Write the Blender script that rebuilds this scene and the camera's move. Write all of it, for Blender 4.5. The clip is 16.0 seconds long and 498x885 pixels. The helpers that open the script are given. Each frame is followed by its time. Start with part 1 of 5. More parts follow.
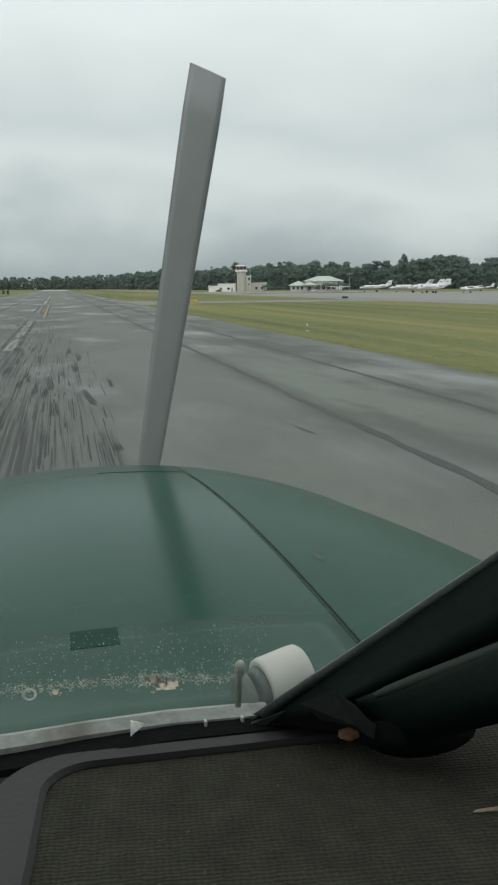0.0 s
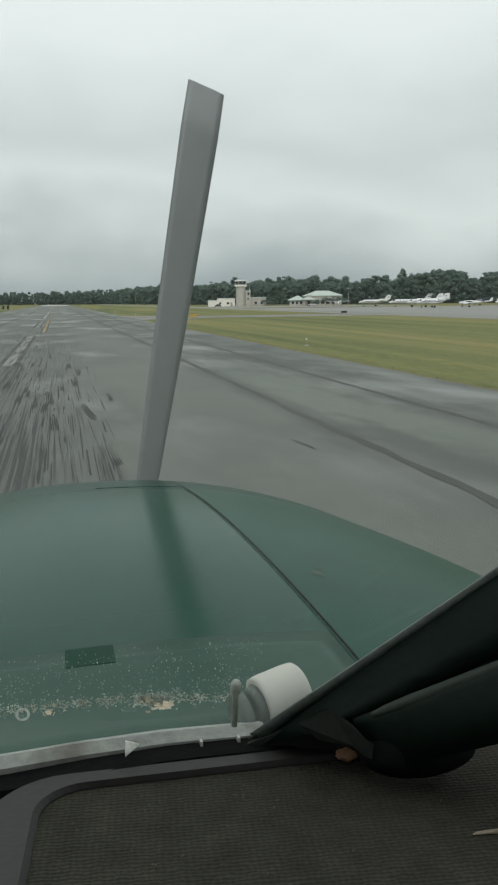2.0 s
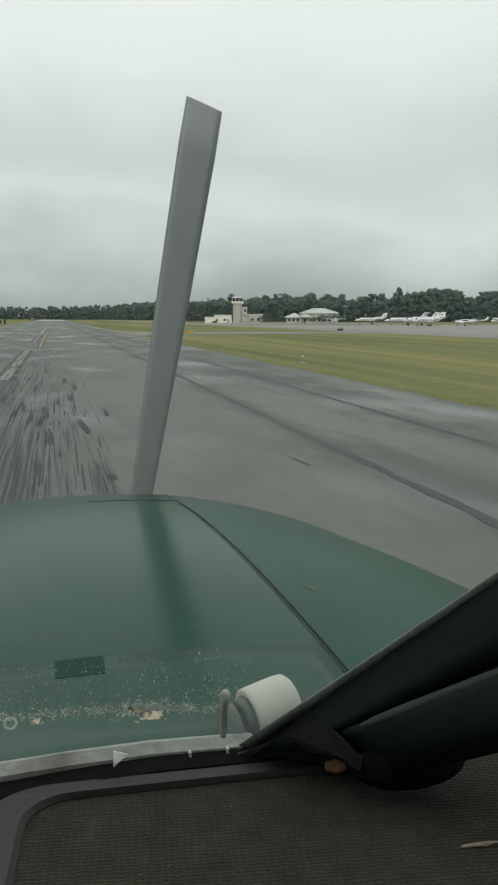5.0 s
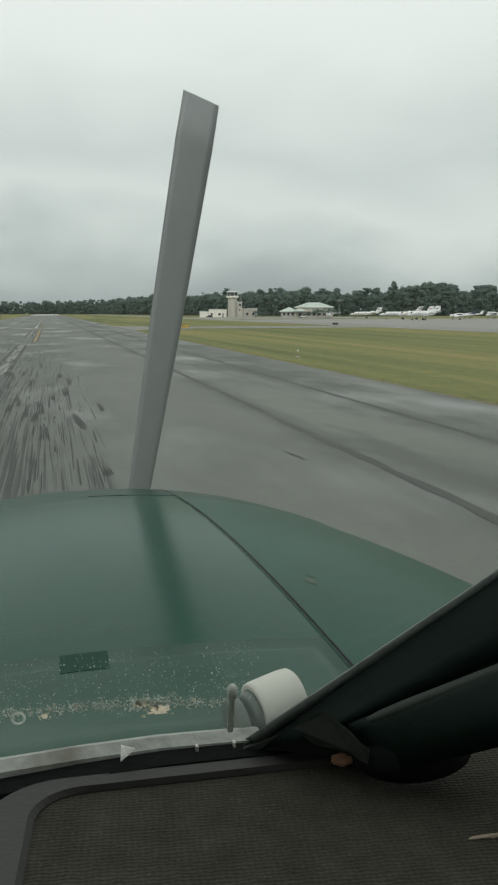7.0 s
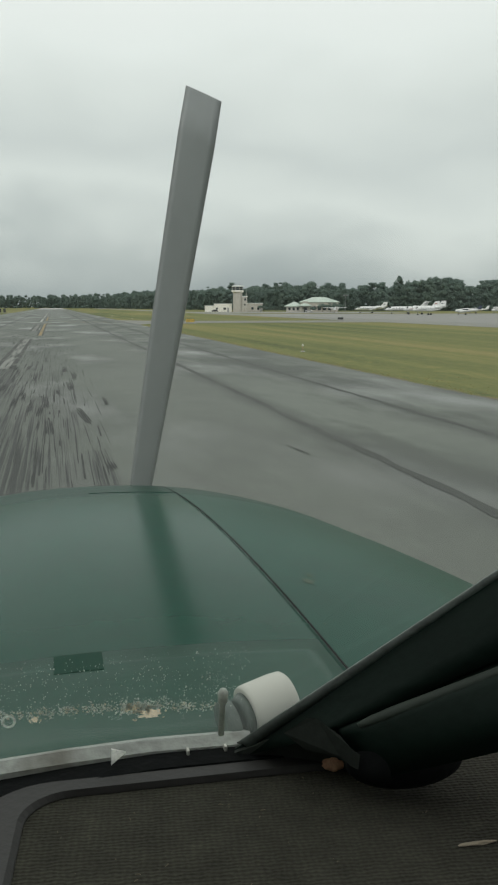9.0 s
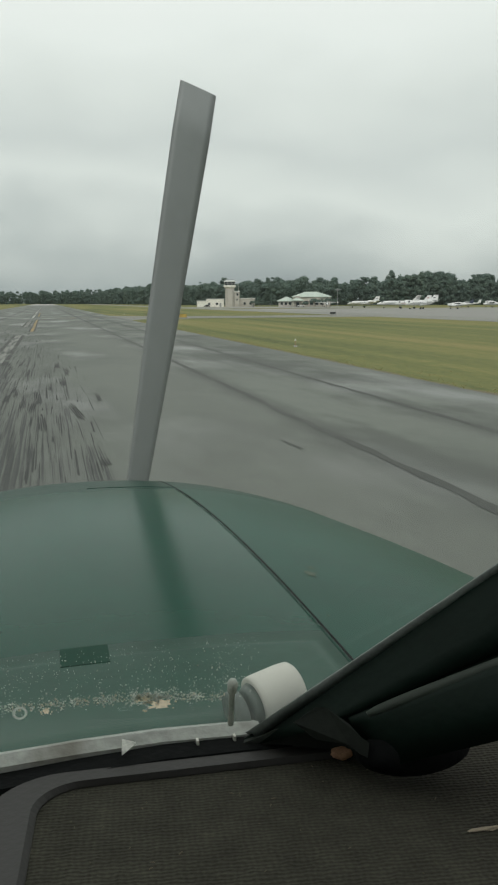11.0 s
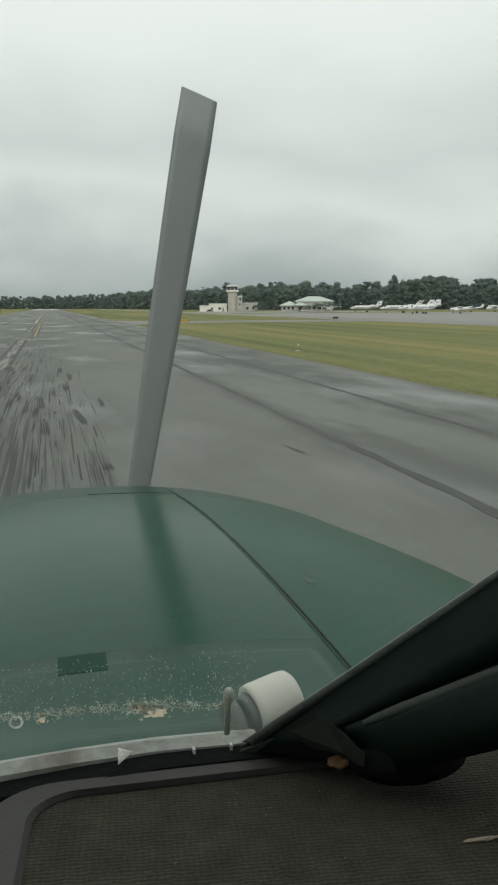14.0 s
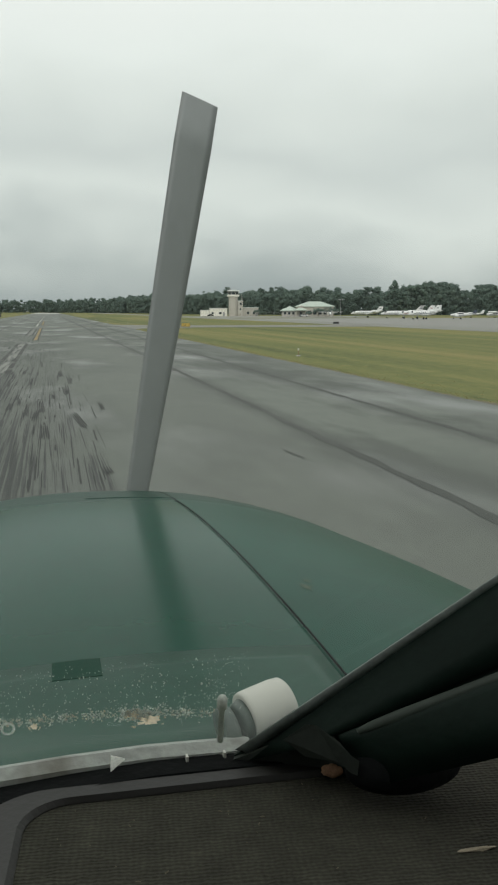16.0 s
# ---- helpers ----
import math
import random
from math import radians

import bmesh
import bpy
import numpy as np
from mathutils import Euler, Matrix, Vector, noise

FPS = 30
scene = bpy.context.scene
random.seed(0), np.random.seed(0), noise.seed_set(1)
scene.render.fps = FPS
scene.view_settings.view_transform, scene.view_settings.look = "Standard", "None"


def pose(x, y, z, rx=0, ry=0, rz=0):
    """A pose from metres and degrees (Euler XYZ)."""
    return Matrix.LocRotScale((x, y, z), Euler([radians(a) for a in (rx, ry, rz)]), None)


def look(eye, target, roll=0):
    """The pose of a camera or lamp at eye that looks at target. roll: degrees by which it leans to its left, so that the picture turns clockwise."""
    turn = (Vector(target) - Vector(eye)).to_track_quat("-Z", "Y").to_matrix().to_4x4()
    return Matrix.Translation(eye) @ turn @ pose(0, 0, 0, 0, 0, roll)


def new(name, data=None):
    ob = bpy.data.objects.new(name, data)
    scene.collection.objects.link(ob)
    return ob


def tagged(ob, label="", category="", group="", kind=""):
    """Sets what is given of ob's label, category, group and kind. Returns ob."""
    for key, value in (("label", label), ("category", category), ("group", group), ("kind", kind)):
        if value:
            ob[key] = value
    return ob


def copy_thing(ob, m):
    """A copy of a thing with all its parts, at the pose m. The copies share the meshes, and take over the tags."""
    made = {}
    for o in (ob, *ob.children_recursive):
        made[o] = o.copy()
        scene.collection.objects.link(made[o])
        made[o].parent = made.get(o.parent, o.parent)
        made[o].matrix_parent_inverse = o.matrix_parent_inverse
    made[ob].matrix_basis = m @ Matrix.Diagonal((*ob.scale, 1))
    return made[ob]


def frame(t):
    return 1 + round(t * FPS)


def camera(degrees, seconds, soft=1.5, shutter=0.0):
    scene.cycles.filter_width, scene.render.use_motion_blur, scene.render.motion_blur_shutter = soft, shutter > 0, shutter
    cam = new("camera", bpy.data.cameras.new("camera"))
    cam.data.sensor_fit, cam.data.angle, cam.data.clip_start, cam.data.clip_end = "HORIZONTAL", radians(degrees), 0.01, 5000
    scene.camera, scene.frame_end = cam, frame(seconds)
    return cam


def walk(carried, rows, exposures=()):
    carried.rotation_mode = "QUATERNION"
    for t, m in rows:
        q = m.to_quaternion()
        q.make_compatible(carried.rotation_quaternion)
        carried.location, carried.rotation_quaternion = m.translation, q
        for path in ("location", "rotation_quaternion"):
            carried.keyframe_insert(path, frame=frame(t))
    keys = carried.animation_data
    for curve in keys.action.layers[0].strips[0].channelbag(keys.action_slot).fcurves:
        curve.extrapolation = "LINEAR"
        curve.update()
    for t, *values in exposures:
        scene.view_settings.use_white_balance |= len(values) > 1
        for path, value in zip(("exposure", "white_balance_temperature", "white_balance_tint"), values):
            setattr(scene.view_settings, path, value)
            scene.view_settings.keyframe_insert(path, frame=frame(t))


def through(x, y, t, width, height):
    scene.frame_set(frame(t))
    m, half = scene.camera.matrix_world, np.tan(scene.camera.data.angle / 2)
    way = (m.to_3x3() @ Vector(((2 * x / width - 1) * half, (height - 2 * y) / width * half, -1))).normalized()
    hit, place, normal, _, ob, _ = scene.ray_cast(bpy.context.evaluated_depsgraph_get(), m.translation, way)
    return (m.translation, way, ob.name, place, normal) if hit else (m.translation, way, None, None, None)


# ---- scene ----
cam = camera(31.3, 16.0, soft=2.2)
PATH = [
    (0.0, pose(-0.0055, -0.0029, 2.6982, 80.03, 0.52, -12.04)),
    (0.5, pose(-0.0045, -0.0021, 2.7007, 80.21, 0.40, -11.94)),
    (1.0, pose(-0.0081, 0.0004, 2.6980, 80.61, -0.31, -12.30)),
    (1.5, pose(-0.0058, 0.0013, 2.7003, 80.71, 0.11, -12.25)),
    (2.0, pose(-0.0028, 0.0006, 2.6984, 80.95, 0.61, -12.08)),
    (2.5, pose(-0.0015, -0.0038, 2.6889, 81.27, 1.07, -12.00)),
    (3.0, pose(-0.0047, -0.0032, 2.6900, 81.43, 1.03, -12.13)),
    (3.5, pose(-0.0086, -0.0036, 2.6863, 81.91, 0.45, -12.48)),
    (4.0, pose(-0.0018, -0.0072, 2.6927, 82.91, -0.92, -12.00)),
    (4.5, pose(-0.0007, -0.0019, 2.6951, 82.36, -0.14, -12.04)),
    (7.0, pose(-0.0068, -0.0010, 2.6958, 81.65, 0.15, -12.62)),
    (7.5, pose(-0.0048, -0.0015, 2.6956, 81.91, 0.12, -12.59)),
    (8.0, pose(-0.0015, -0.0004, 2.6986, 81.88, 0.17, -12.43)),
    (8.5, pose(-0.0024, -0.0010, 2.6967, 81.93, -0.07, -12.53)),
    (9.0, pose(-0.0000, 0.0000, 2.7000, 81.30, -0.00, -12.29)),
    (11.5, pose(-0.0087, -0.0016, 2.6988, 80.98, 0.31, -12.84)),
    (12.0, pose(-0.0068, -0.0011, 2.7004, 81.08, 0.25, -12.68)),
    (12.5, pose(-0.0059, -0.0008, 2.6989, 81.16, 0.22, -12.69)),
    (13.0, pose(-0.0057, -0.0017, 2.7001, 81.21, -0.01, -12.63)),
    (13.5, pose(-0.0074, -0.0017, 2.7015, 81.14, -0.00, -12.88)),
    (14.0, pose(-0.0046, -0.0022, 2.7011, 81.28, 0.32, -12.61)),
    (14.5, pose(-0.0048, 0.0007, 2.6994, 81.20, 0.35, -12.69)),
    (15.0, pose(-0.0038, -0.0011, 2.7006, 81.22, 0.30, -12.63)),
    (15.5, pose(-0.0024, -0.0003, 2.6999, 81.45, 0.06, -12.58)),
    (16.0, pose(-0.0017, -0.0007, 2.7014, 81.58, 0.03, -12.57)),
]
# the light starts a little bluer, and settles
walk(cam, PATH, ((0.0, 0.0, 6370, 13), (1.6, 0.0, 6390, 13), (3.0, -0.02, 6580, 11), (9.0, -0.03, 6600, 12), (11.5, 0.0, 6650, 12), (16.0, 0.0, 6650, 12)))

# ---------------------------------------------------------------- light
EYE = 2.7          # height of the pilot's eye over the runway
world = bpy.data.worlds.new("overcast_sky")
scene.world = world
world.use_nodes = True
wn, wl = world.node_tree.nodes, world.node_tree.links
wn.clear()
w_out = wn.new("ShaderNodeOutputWorld")
w_bg = wn.new("ShaderNodeBackground")
w_bg.inputs["Strength"].default_value = 1.0
w_co = wn.new("ShaderNodeTexCoord")
w_sep = wn.new("ShaderNodeSeparateXYZ")
wl.new(w_co.outputs["Generated"], w_sep.inputs[0])
w_map = wn.new("ShaderNodeMapping")
w_map.inputs["Scale"].default_value = (1.7, 1.7, 3.6)
wl.new(w_co.outputs["Generated"], w_map.inputs[0])
w_noise = wn.new("ShaderNodeTexNoise")
w_noise.inputs["Scale"].default_value = 1.5
w_noise.inputs["Detail"].default_value = 5.0
w_noise.inputs["Roughness"].default_value = 0.55
wl.new(w_map.outputs[0], w_noise.inputs["Vector"])
w_sub = wn.new("ShaderNodeMath")
w_sub.operation = "MULTIPLY_ADD"
wl.new(w_noise.outputs["Fac"], w_sub.inputs[0])
w_sub.inputs[1].default_value = 0.24
w_sub.inputs[2].default_value = -0.11
w_add = wn.new("ShaderNodeMath")
wl.new(w_sep.outputs["Z"], w_add.inputs[0])
wl.new(w_sub.outputs[0], w_add.inputs[1])
w_ramp = wn.new("ShaderNodeValToRGB")
el = w_ramp.color_ramp.elements
el[0].position, el[0].color = 0.0, (0.30, 0.345, 0.36, 1)
el[1].position, el[1].color = 1.0, (0.95, 0.98, 0.97, 1)
for p, c in ((0.025, (0.37, 0.42, 0.43)), (0.06, (0.48, 0.53, 0.53)), (0.085, (0.60, 0.65, 0.64)), (0.12, (0.73, 0.78, 0.76)), (0.165, (0.64, 0.69, 0.68)), (0.22, (0.75, 0.80, 0.78)), (0.28, (0.86, 0.91, 0.89)), (0.4, (0.94, 0.97, 0.955))):
    e = el.new(p)
    e.color = (*c, 1)
wl.new(w_add.outputs[0], w_ramp.inputs[0])
# a clear-sky term under the cloud deck, thin
w_sky = wn.new("ShaderNodeTexSky")
w_sky.sky_type = "NISHITA"
w_sky.sun_disc = False
w_sky.sun_elevation, w_sky.sun_rotation = radians(37), radians(198)
w_mix = wn.new("ShaderNodeMix")
w_mix.data_type = "RGBA"
w_mix.inputs["Factor"].default_value = 0.97
w_dim = wn.new("ShaderNodeMix")
w_dim.data_type, w_dim.blend_type = "RGBA", "MULTIPLY"
w_dim.inputs["Factor"].default_value = 1.0
w_dim.inputs["B"].default_value = (0.1, 0.1, 0.1, 1)
wl.new(w_sky.outputs[0], w_dim.inputs["A"])
wl.new(w_dim.outputs["Result"], w_mix.inputs["A"])
wl.new(w_ramp.outputs["Color"], w_mix.inputs["B"])
wl.new(w_mix.outputs["Result"], w_bg.inputs["Color"])
wl.new(w_bg.outputs[0], w_out.inputs[0])

sun = new("sun", bpy.data.lights.new("sun", "SUN"))
sun.data.energy, sun.data.angle, sun.data.color = 1.0, radians(25), (1.0, 0.98, 0.95)
sun.matrix_world = look((0, 0, 50), (21, 63, 0))


# ---------------------------------------------------------------- materials
def mat(name, color, rough=0.6, metal=0.0, vary=0.15, scale=6.0, bump=0.0, bump_scale=60.0, second=None, spread=0.0, coat=0.0, stretch=(1, 1, 1), spec=0.5):
    """A surface with two scales of variation; second is a stain colour laid on by spread."""
    m = bpy.data.materials.new(name)
    m.use_nodes = True
    n, l = m.node_tree.nodes, m.node_tree.links
    b = n["Principled BSDF"]
    b.inputs["Roughness"].default_value, b.inputs["Metallic"].default_value = rough, metal
    b.inputs["Specular IOR Level"].default_value = spec
    if coat:
        b.inputs["Coat Weight"].default_value, b.inputs["Coat Roughness"].default_value = coat, 0.12
    co = n.new("ShaderNodeTexCoord")
    mp = n.new("ShaderNodeMapping")
    mp.inputs["Scale"].default_value = stretch
    l.new(co.outputs["Object"], mp.inputs[0])
    big, small = n.new("ShaderNodeTexNoise"), n.new("ShaderNodeTexNoise")
    for tex, s in ((big, scale), (small, scale * 9)):
        tex.inputs["Scale"].default_value, tex.inputs["Detail"].default_value = s, 4.0
        l.new(mp.outputs[0], tex.inputs["Vector"])
    hsv = n.new("ShaderNodeHueSaturation")
    hsv.inputs["Color"].default_value = (*color, 1)
    add = n.new("ShaderNodeMath")
    l.new(big.outputs["Fac"], add.inputs[0]), l.new(small.outputs["Fac"], add.inputs[1])
    rng = n.new("ShaderNodeMapRange")
    rng.inputs["From Min"].default_value, rng.inputs["From Max"].default_value = 0.6, 1.4
    rng.inputs["To Min"].default_value, rng.inputs["To Max"].default_value = 1 - vary, 1 + vary
    l.new(add.outputs[0], rng.inputs["Value"]), l.new(rng.outputs[0], hsv.inputs["Value"])
    top = hsv.outputs[0]
    if second:
        mx = n.new("ShaderNodeMix")
        mx.data_type = "RGBA"
        mx.inputs["B"].default_value = (*second, 1)
        cut = n.new("ShaderNodeMapRange")
        cut.inputs["From Min"].default_value, cut.inputs["From Max"].default_value = 0.62 - spread, 0.72 - spread * 0.6
        l.new(big.outputs["Fac"], cut.inputs["Value"]), l.new(cut.outputs[0], mx.inputs["Factor"]), l.new(top, mx.inputs["A"])
        top = mx.outputs["Result"]
    l.new(top, b.inputs["Base Color"])
    if bump:
        bt, bp = n.new("ShaderNodeTexNoise"), n.new("ShaderNodeBump")
        bt.inputs["Scale"].default_value, bt.inputs["Detail"].default_value = bump_scale, 3.0
        l.new(mp.outputs[0], bt.inputs["Vector"]), l.new(bt.outputs["Fac"], bp.inputs["Height"])
        bp.inputs["Strength"].default_value, bp.inputs["Distance"].default_value = bump, 1.0 / bump_scale
        l.new(bp.outputs[0], b.inputs["Normal"])
    return m


def thin_mat(name, color, scale, through=0.55):
    """Thin crumbly flakes that also let light through from behind."""
    m = mat(name, color, 0.9, 0, 0.35, scale)
    n, l = m.node_tree.nodes, m.node_tree.links
    b, out = n["Principled BSDF"], n["Material Output"]
    tl, mx = n.new("ShaderNodeBsdfTranslucent"), n.new("ShaderNodeMixShader")
    l.new(b.inputs["Base Color"].links[0].from_socket, tl.inputs["Color"])
    mx.inputs[0].default_value = through
    l.new(b.outputs[0], mx.inputs[1]), l.new(tl.outputs[0], mx.inputs[2]), l.new(mx.outputs[0], out.inputs[0])
    return m


M = {}
M["cowl"] = mat("green_enamel", (0.002, 0.050, 0.031), 0.20, 0, 0.2, 3, 0.0, 60, (0.004, 0.058, 0.037), 0.05, spec=0.048)
M["cowl_side"] = mat("dull_green_enamel", (0.002, 0.052, 0.033), 0.30, 0, 0.2, 3, 0.0, 60, (0.004, 0.060, 0.039), 0.05, spec=0.038)
M["cowl_dark"] = mat("glare_edge_green", (0.009, 0.053, 0.034), 0.30, 0, 0.15, 6, 0.02, 60, spec=0.08)
# cowl green darkened to paint the shade of the rim and the front gap
M["nose"] = mat("shade_green_enamel", (0.0035, 0.036, 0.023), 0.32, 0, 0.2, 6, 0.02, 60, spec=0.045)
M["black_trim"] = mat("black_plastic", (0.005, 0.013, 0.009), 0.6, 0, 0.2, 20, 0.1, 200, spec=0.12)
M["rubber"] = mat("black_rubber", (0.005, 0.006, 0.006), 0.8, 0, 0.2, 30, 0.2, 150, spec=0.08)
M["chip"] = mat("dull_bare_spot", (0.085, 0.112, 0.085), 0.8, 0, 0.5, 90, spec=0.1)
M["gusset"] = mat("dark_grey_moulding", (0.034, 0.041, 0.035), 0.7, 0, 0.2, 30, 0.1, 200, spec=0.15)
M["bead"] = mat("dull_bead_vinyl", (0.034, 0.045, 0.036), 0.55, 0, 0.15, 20, 0.05, 200, spec=0.2)
M["reflection_green"] = mat("dark_green_reflection", (0.008, 0.045, 0.029), 0.6, 0, 0.15, 20, spec=0.03)
M["dirt_verge"] = mat("brown_verge_dirt", (0.12, 0.10, 0.06), 0.95, 0, 0.3, 1.2, 0.3, 12, (0.15, 0.145, 0.05), 0.08)
M["stem"] = mat("cloudy_dark_plastic", (0.085, 0.11, 0.095), 0.4, 0, 0.3, 50)
M["pin"] = thin_mat("pale_cloudy_plastic", (0.62, 0.66, 0.60), 60, 0.4)
M["seal"] = mat("grey_seal", (0.12, 0.145, 0.13), 0.45, 0, 0.3, 40, 0.1, 200)
M["trim_strip"] = mat("grey_brown_vinyl", (0.0170, 0.0168, 0.0146), 0.55, 0, 0.12, 25, 0.1, 300)
M["sill"] = mat("weathered_white_paint", (0.30, 0.32, 0.29), 0.6, 0, 0.35, 18, 0.2, 120, (0.13, 0.125, 0.10), 0.06)
M["white_plastic"] = mat("aged_white_plastic", (0.55, 0.55, 0.49), 0.5, 0, 0.06, 30, 0.05, 300, (0.40, 0.36, 0.28), -0.02)
M["cloudy_plastic"] = mat("cloudy_plastic", (0.30, 0.33, 0.30), 0.5, 0, 0.15, 40)
M["tan_dirt"] = thin_mat("dried_tan_dirt", (0.68, 0.63, 0.52), 120)
M["paper"] = thin_mat("white_paper", (0.93, 0.94, 0.90), 60, 0.75)
M["ring"] = thin_mat("pale_ring_plastic", (0.80, 0.84, 0.80), 60, 0.65)
M["leaf_scrap"] = thin_mat("dry_leaf_scrap", (0.84, 0.73, 0.56), 260, 0.7)
M["pale_dirt"] = thin_mat("pale_dust", (0.66, 0.70, 0.64), 150)
M["lint_pale"] = mat("pale_lint", (0.30, 0.26, 0.19), 0.9, 0, 0.3, 150)
M["lint"] = mat("dull_lint", (0.11, 0.095, 0.065), 0.9, 0, 0.3, 150)
M["orange_foam"] = mat("orange_foam", (0.55, 0.33, 0.20), 0.9, 0, 0.3, 120, 0.6, 500)
M["shell"] = mat("cabin_lining", (0.10, 0.10, 0.095), 0.8, 0, 0.15, 8, 0.1, 150)
M["blade"] = mat("grey_blade_paint", (0.21, 0.225, 0.225), 0.5, 0, 0.1, 6, 0.03, 150)
M["steel"] = mat("dull_steel", (0.35, 0.36, 0.36), 0.4, 0.8, 0.15, 10)
M["tyre"] = mat("tyre_rubber", (0.02, 0.02, 0.02), 0.85, 0, 0.2, 20, 0.2, 90)
M["plane_white"] = mat("white_aircraft_paint", (0.64, 0.65, 0.64), 0.35, 0, 0.05, 0.6, coat=0.2)
M["plane_window"] = mat("dark_aircraft_glass", (0.02, 0.025, 0.03), 0.15, 0, 0.1, 3)
M["plane_blue"] = mat("dark_blue_stripe", (0.03, 0.04, 0.07), 0.4, 0, 0.1, 3)
M["plane_red"] = mat("faded_red_paint", (0.30, 0.05, 0.04), 0.4, 0, 0.1, 3)
M["plane_yellow"] = mat("yellow_aircraft_paint", (0.62, 0.40, 0.04), 0.4, 0, 0.1, 3)
M["concrete_wall"] = mat("pale_render", (0.42, 0.40, 0.36), 0.85, 0, 0.08, 0.4, 0.1, 20, (0.32, 0.29, 0.25), 0.0)
M["white_wall"] = mat("white_metal_cladding", (0.76, 0.74, 0.68), 0.6, 0, 0.07, 0.3, 0.05, 10)
M["brown_wall"] = mat("tan_brick_wall", (0.46, 0.43, 0.37), 0.85, 0, 0.12, 1.0, 0.2, 20)
M["roof_green"] = mat("pale_green_standing_seam", (0.42, 0.49, 0.43), 0.5, 0, 0.08, 0.5)
M["roof_white"] = mat("pale_roof_sheet", (0.62, 0.64, 0.62), 0.5, 0, 0.06, 0.5)
M["glass_dark"] = mat("dark_window_glass", (0.03, 0.04, 0.045), 0.1, 0, 0.1, 1)
M["frame_grey"] = mat("grey_frame_paint", (0.30, 0.31, 0.31), 0.5, 0, 0.1, 3)
M["sign_black"] = mat("black_sign_back", (0.015, 0.016, 0.015), 0.5, 0, 0.15, 3)
M["sign_yellow"] = mat("yellow_sign_face", (0.50, 0.34, 0.06), 0.45, 0, 0.06, 3)
M["post_orange"] = mat("faded_orange_post", (0.30, 0.19, 0.10), 0.6, 0, 0.1, 5)
M["paint_white"] = mat("white_runway_paint", (0.66, 0.65, 0.60), 0.75, 0, 0.12, 0.25, 0.1, 30, (0.50, 0.48, 0.43), 0.02)
M["paint_rubbed"] = mat("rubbered_white_paint", (0.20, 0.205, 0.185), 0.8, 0, 0.35, 0.9, 0.1, 30, (0.045, 0.049, 0.043), 0.17, stretch=(5, 0.25, 1))
M["paint_worn"] = mat("worn_white_paint", (0.42, 0.42, 0.38), 0.8, 0, 0.35, 0.6, 0.1, 30, (0.10, 0.105, 0.095), 0.17, stretch=(3, 0.25, 1))
M["paint_yellow"] = mat("worn_yellow_paint", (0.27, 0.19, 0.075), 0.8, 0, 0.25, 0.9, 0.1, 30, (0.13, 0.12, 0.085), 0.14, stretch=(2, 0.4, 1))
M["paint_black"] = mat("black_border_paint", (0.032, 0.034, 0.03), 0.8, 0, 0.3, 1, 0.1, 30, (0.085, 0.092, 0.08), 0.13, stretch=(3, 0.4, 1))
M["joint"] = mat("dark_sealed_joint", (0.032, 0.036, 0.030), 0.75, 0, 0.35, 0.5, 0.2, 30, (0.052, 0.058, 0.048), 0.1, stretch=(4, 0.4, 1))
M["skid"] = mat("black_tyre_rubber_mark", (0.018, 0.020, 0.018), 0.8, 0, 0.4, 2.0, 0.1, 30, (0.030, 0.033, 0.029), 0.12, stretch=(6, 0.5, 1))
M["bark"] = mat("bark", (0.10, 0.08, 0.06), 0.9, 0, 0.25, 3, 0.4, 20)
M["truck_paint"] = mat("white_truck_paint", (0.6, 0.6, 0.58), 0.4, 0, 0.08, 1)


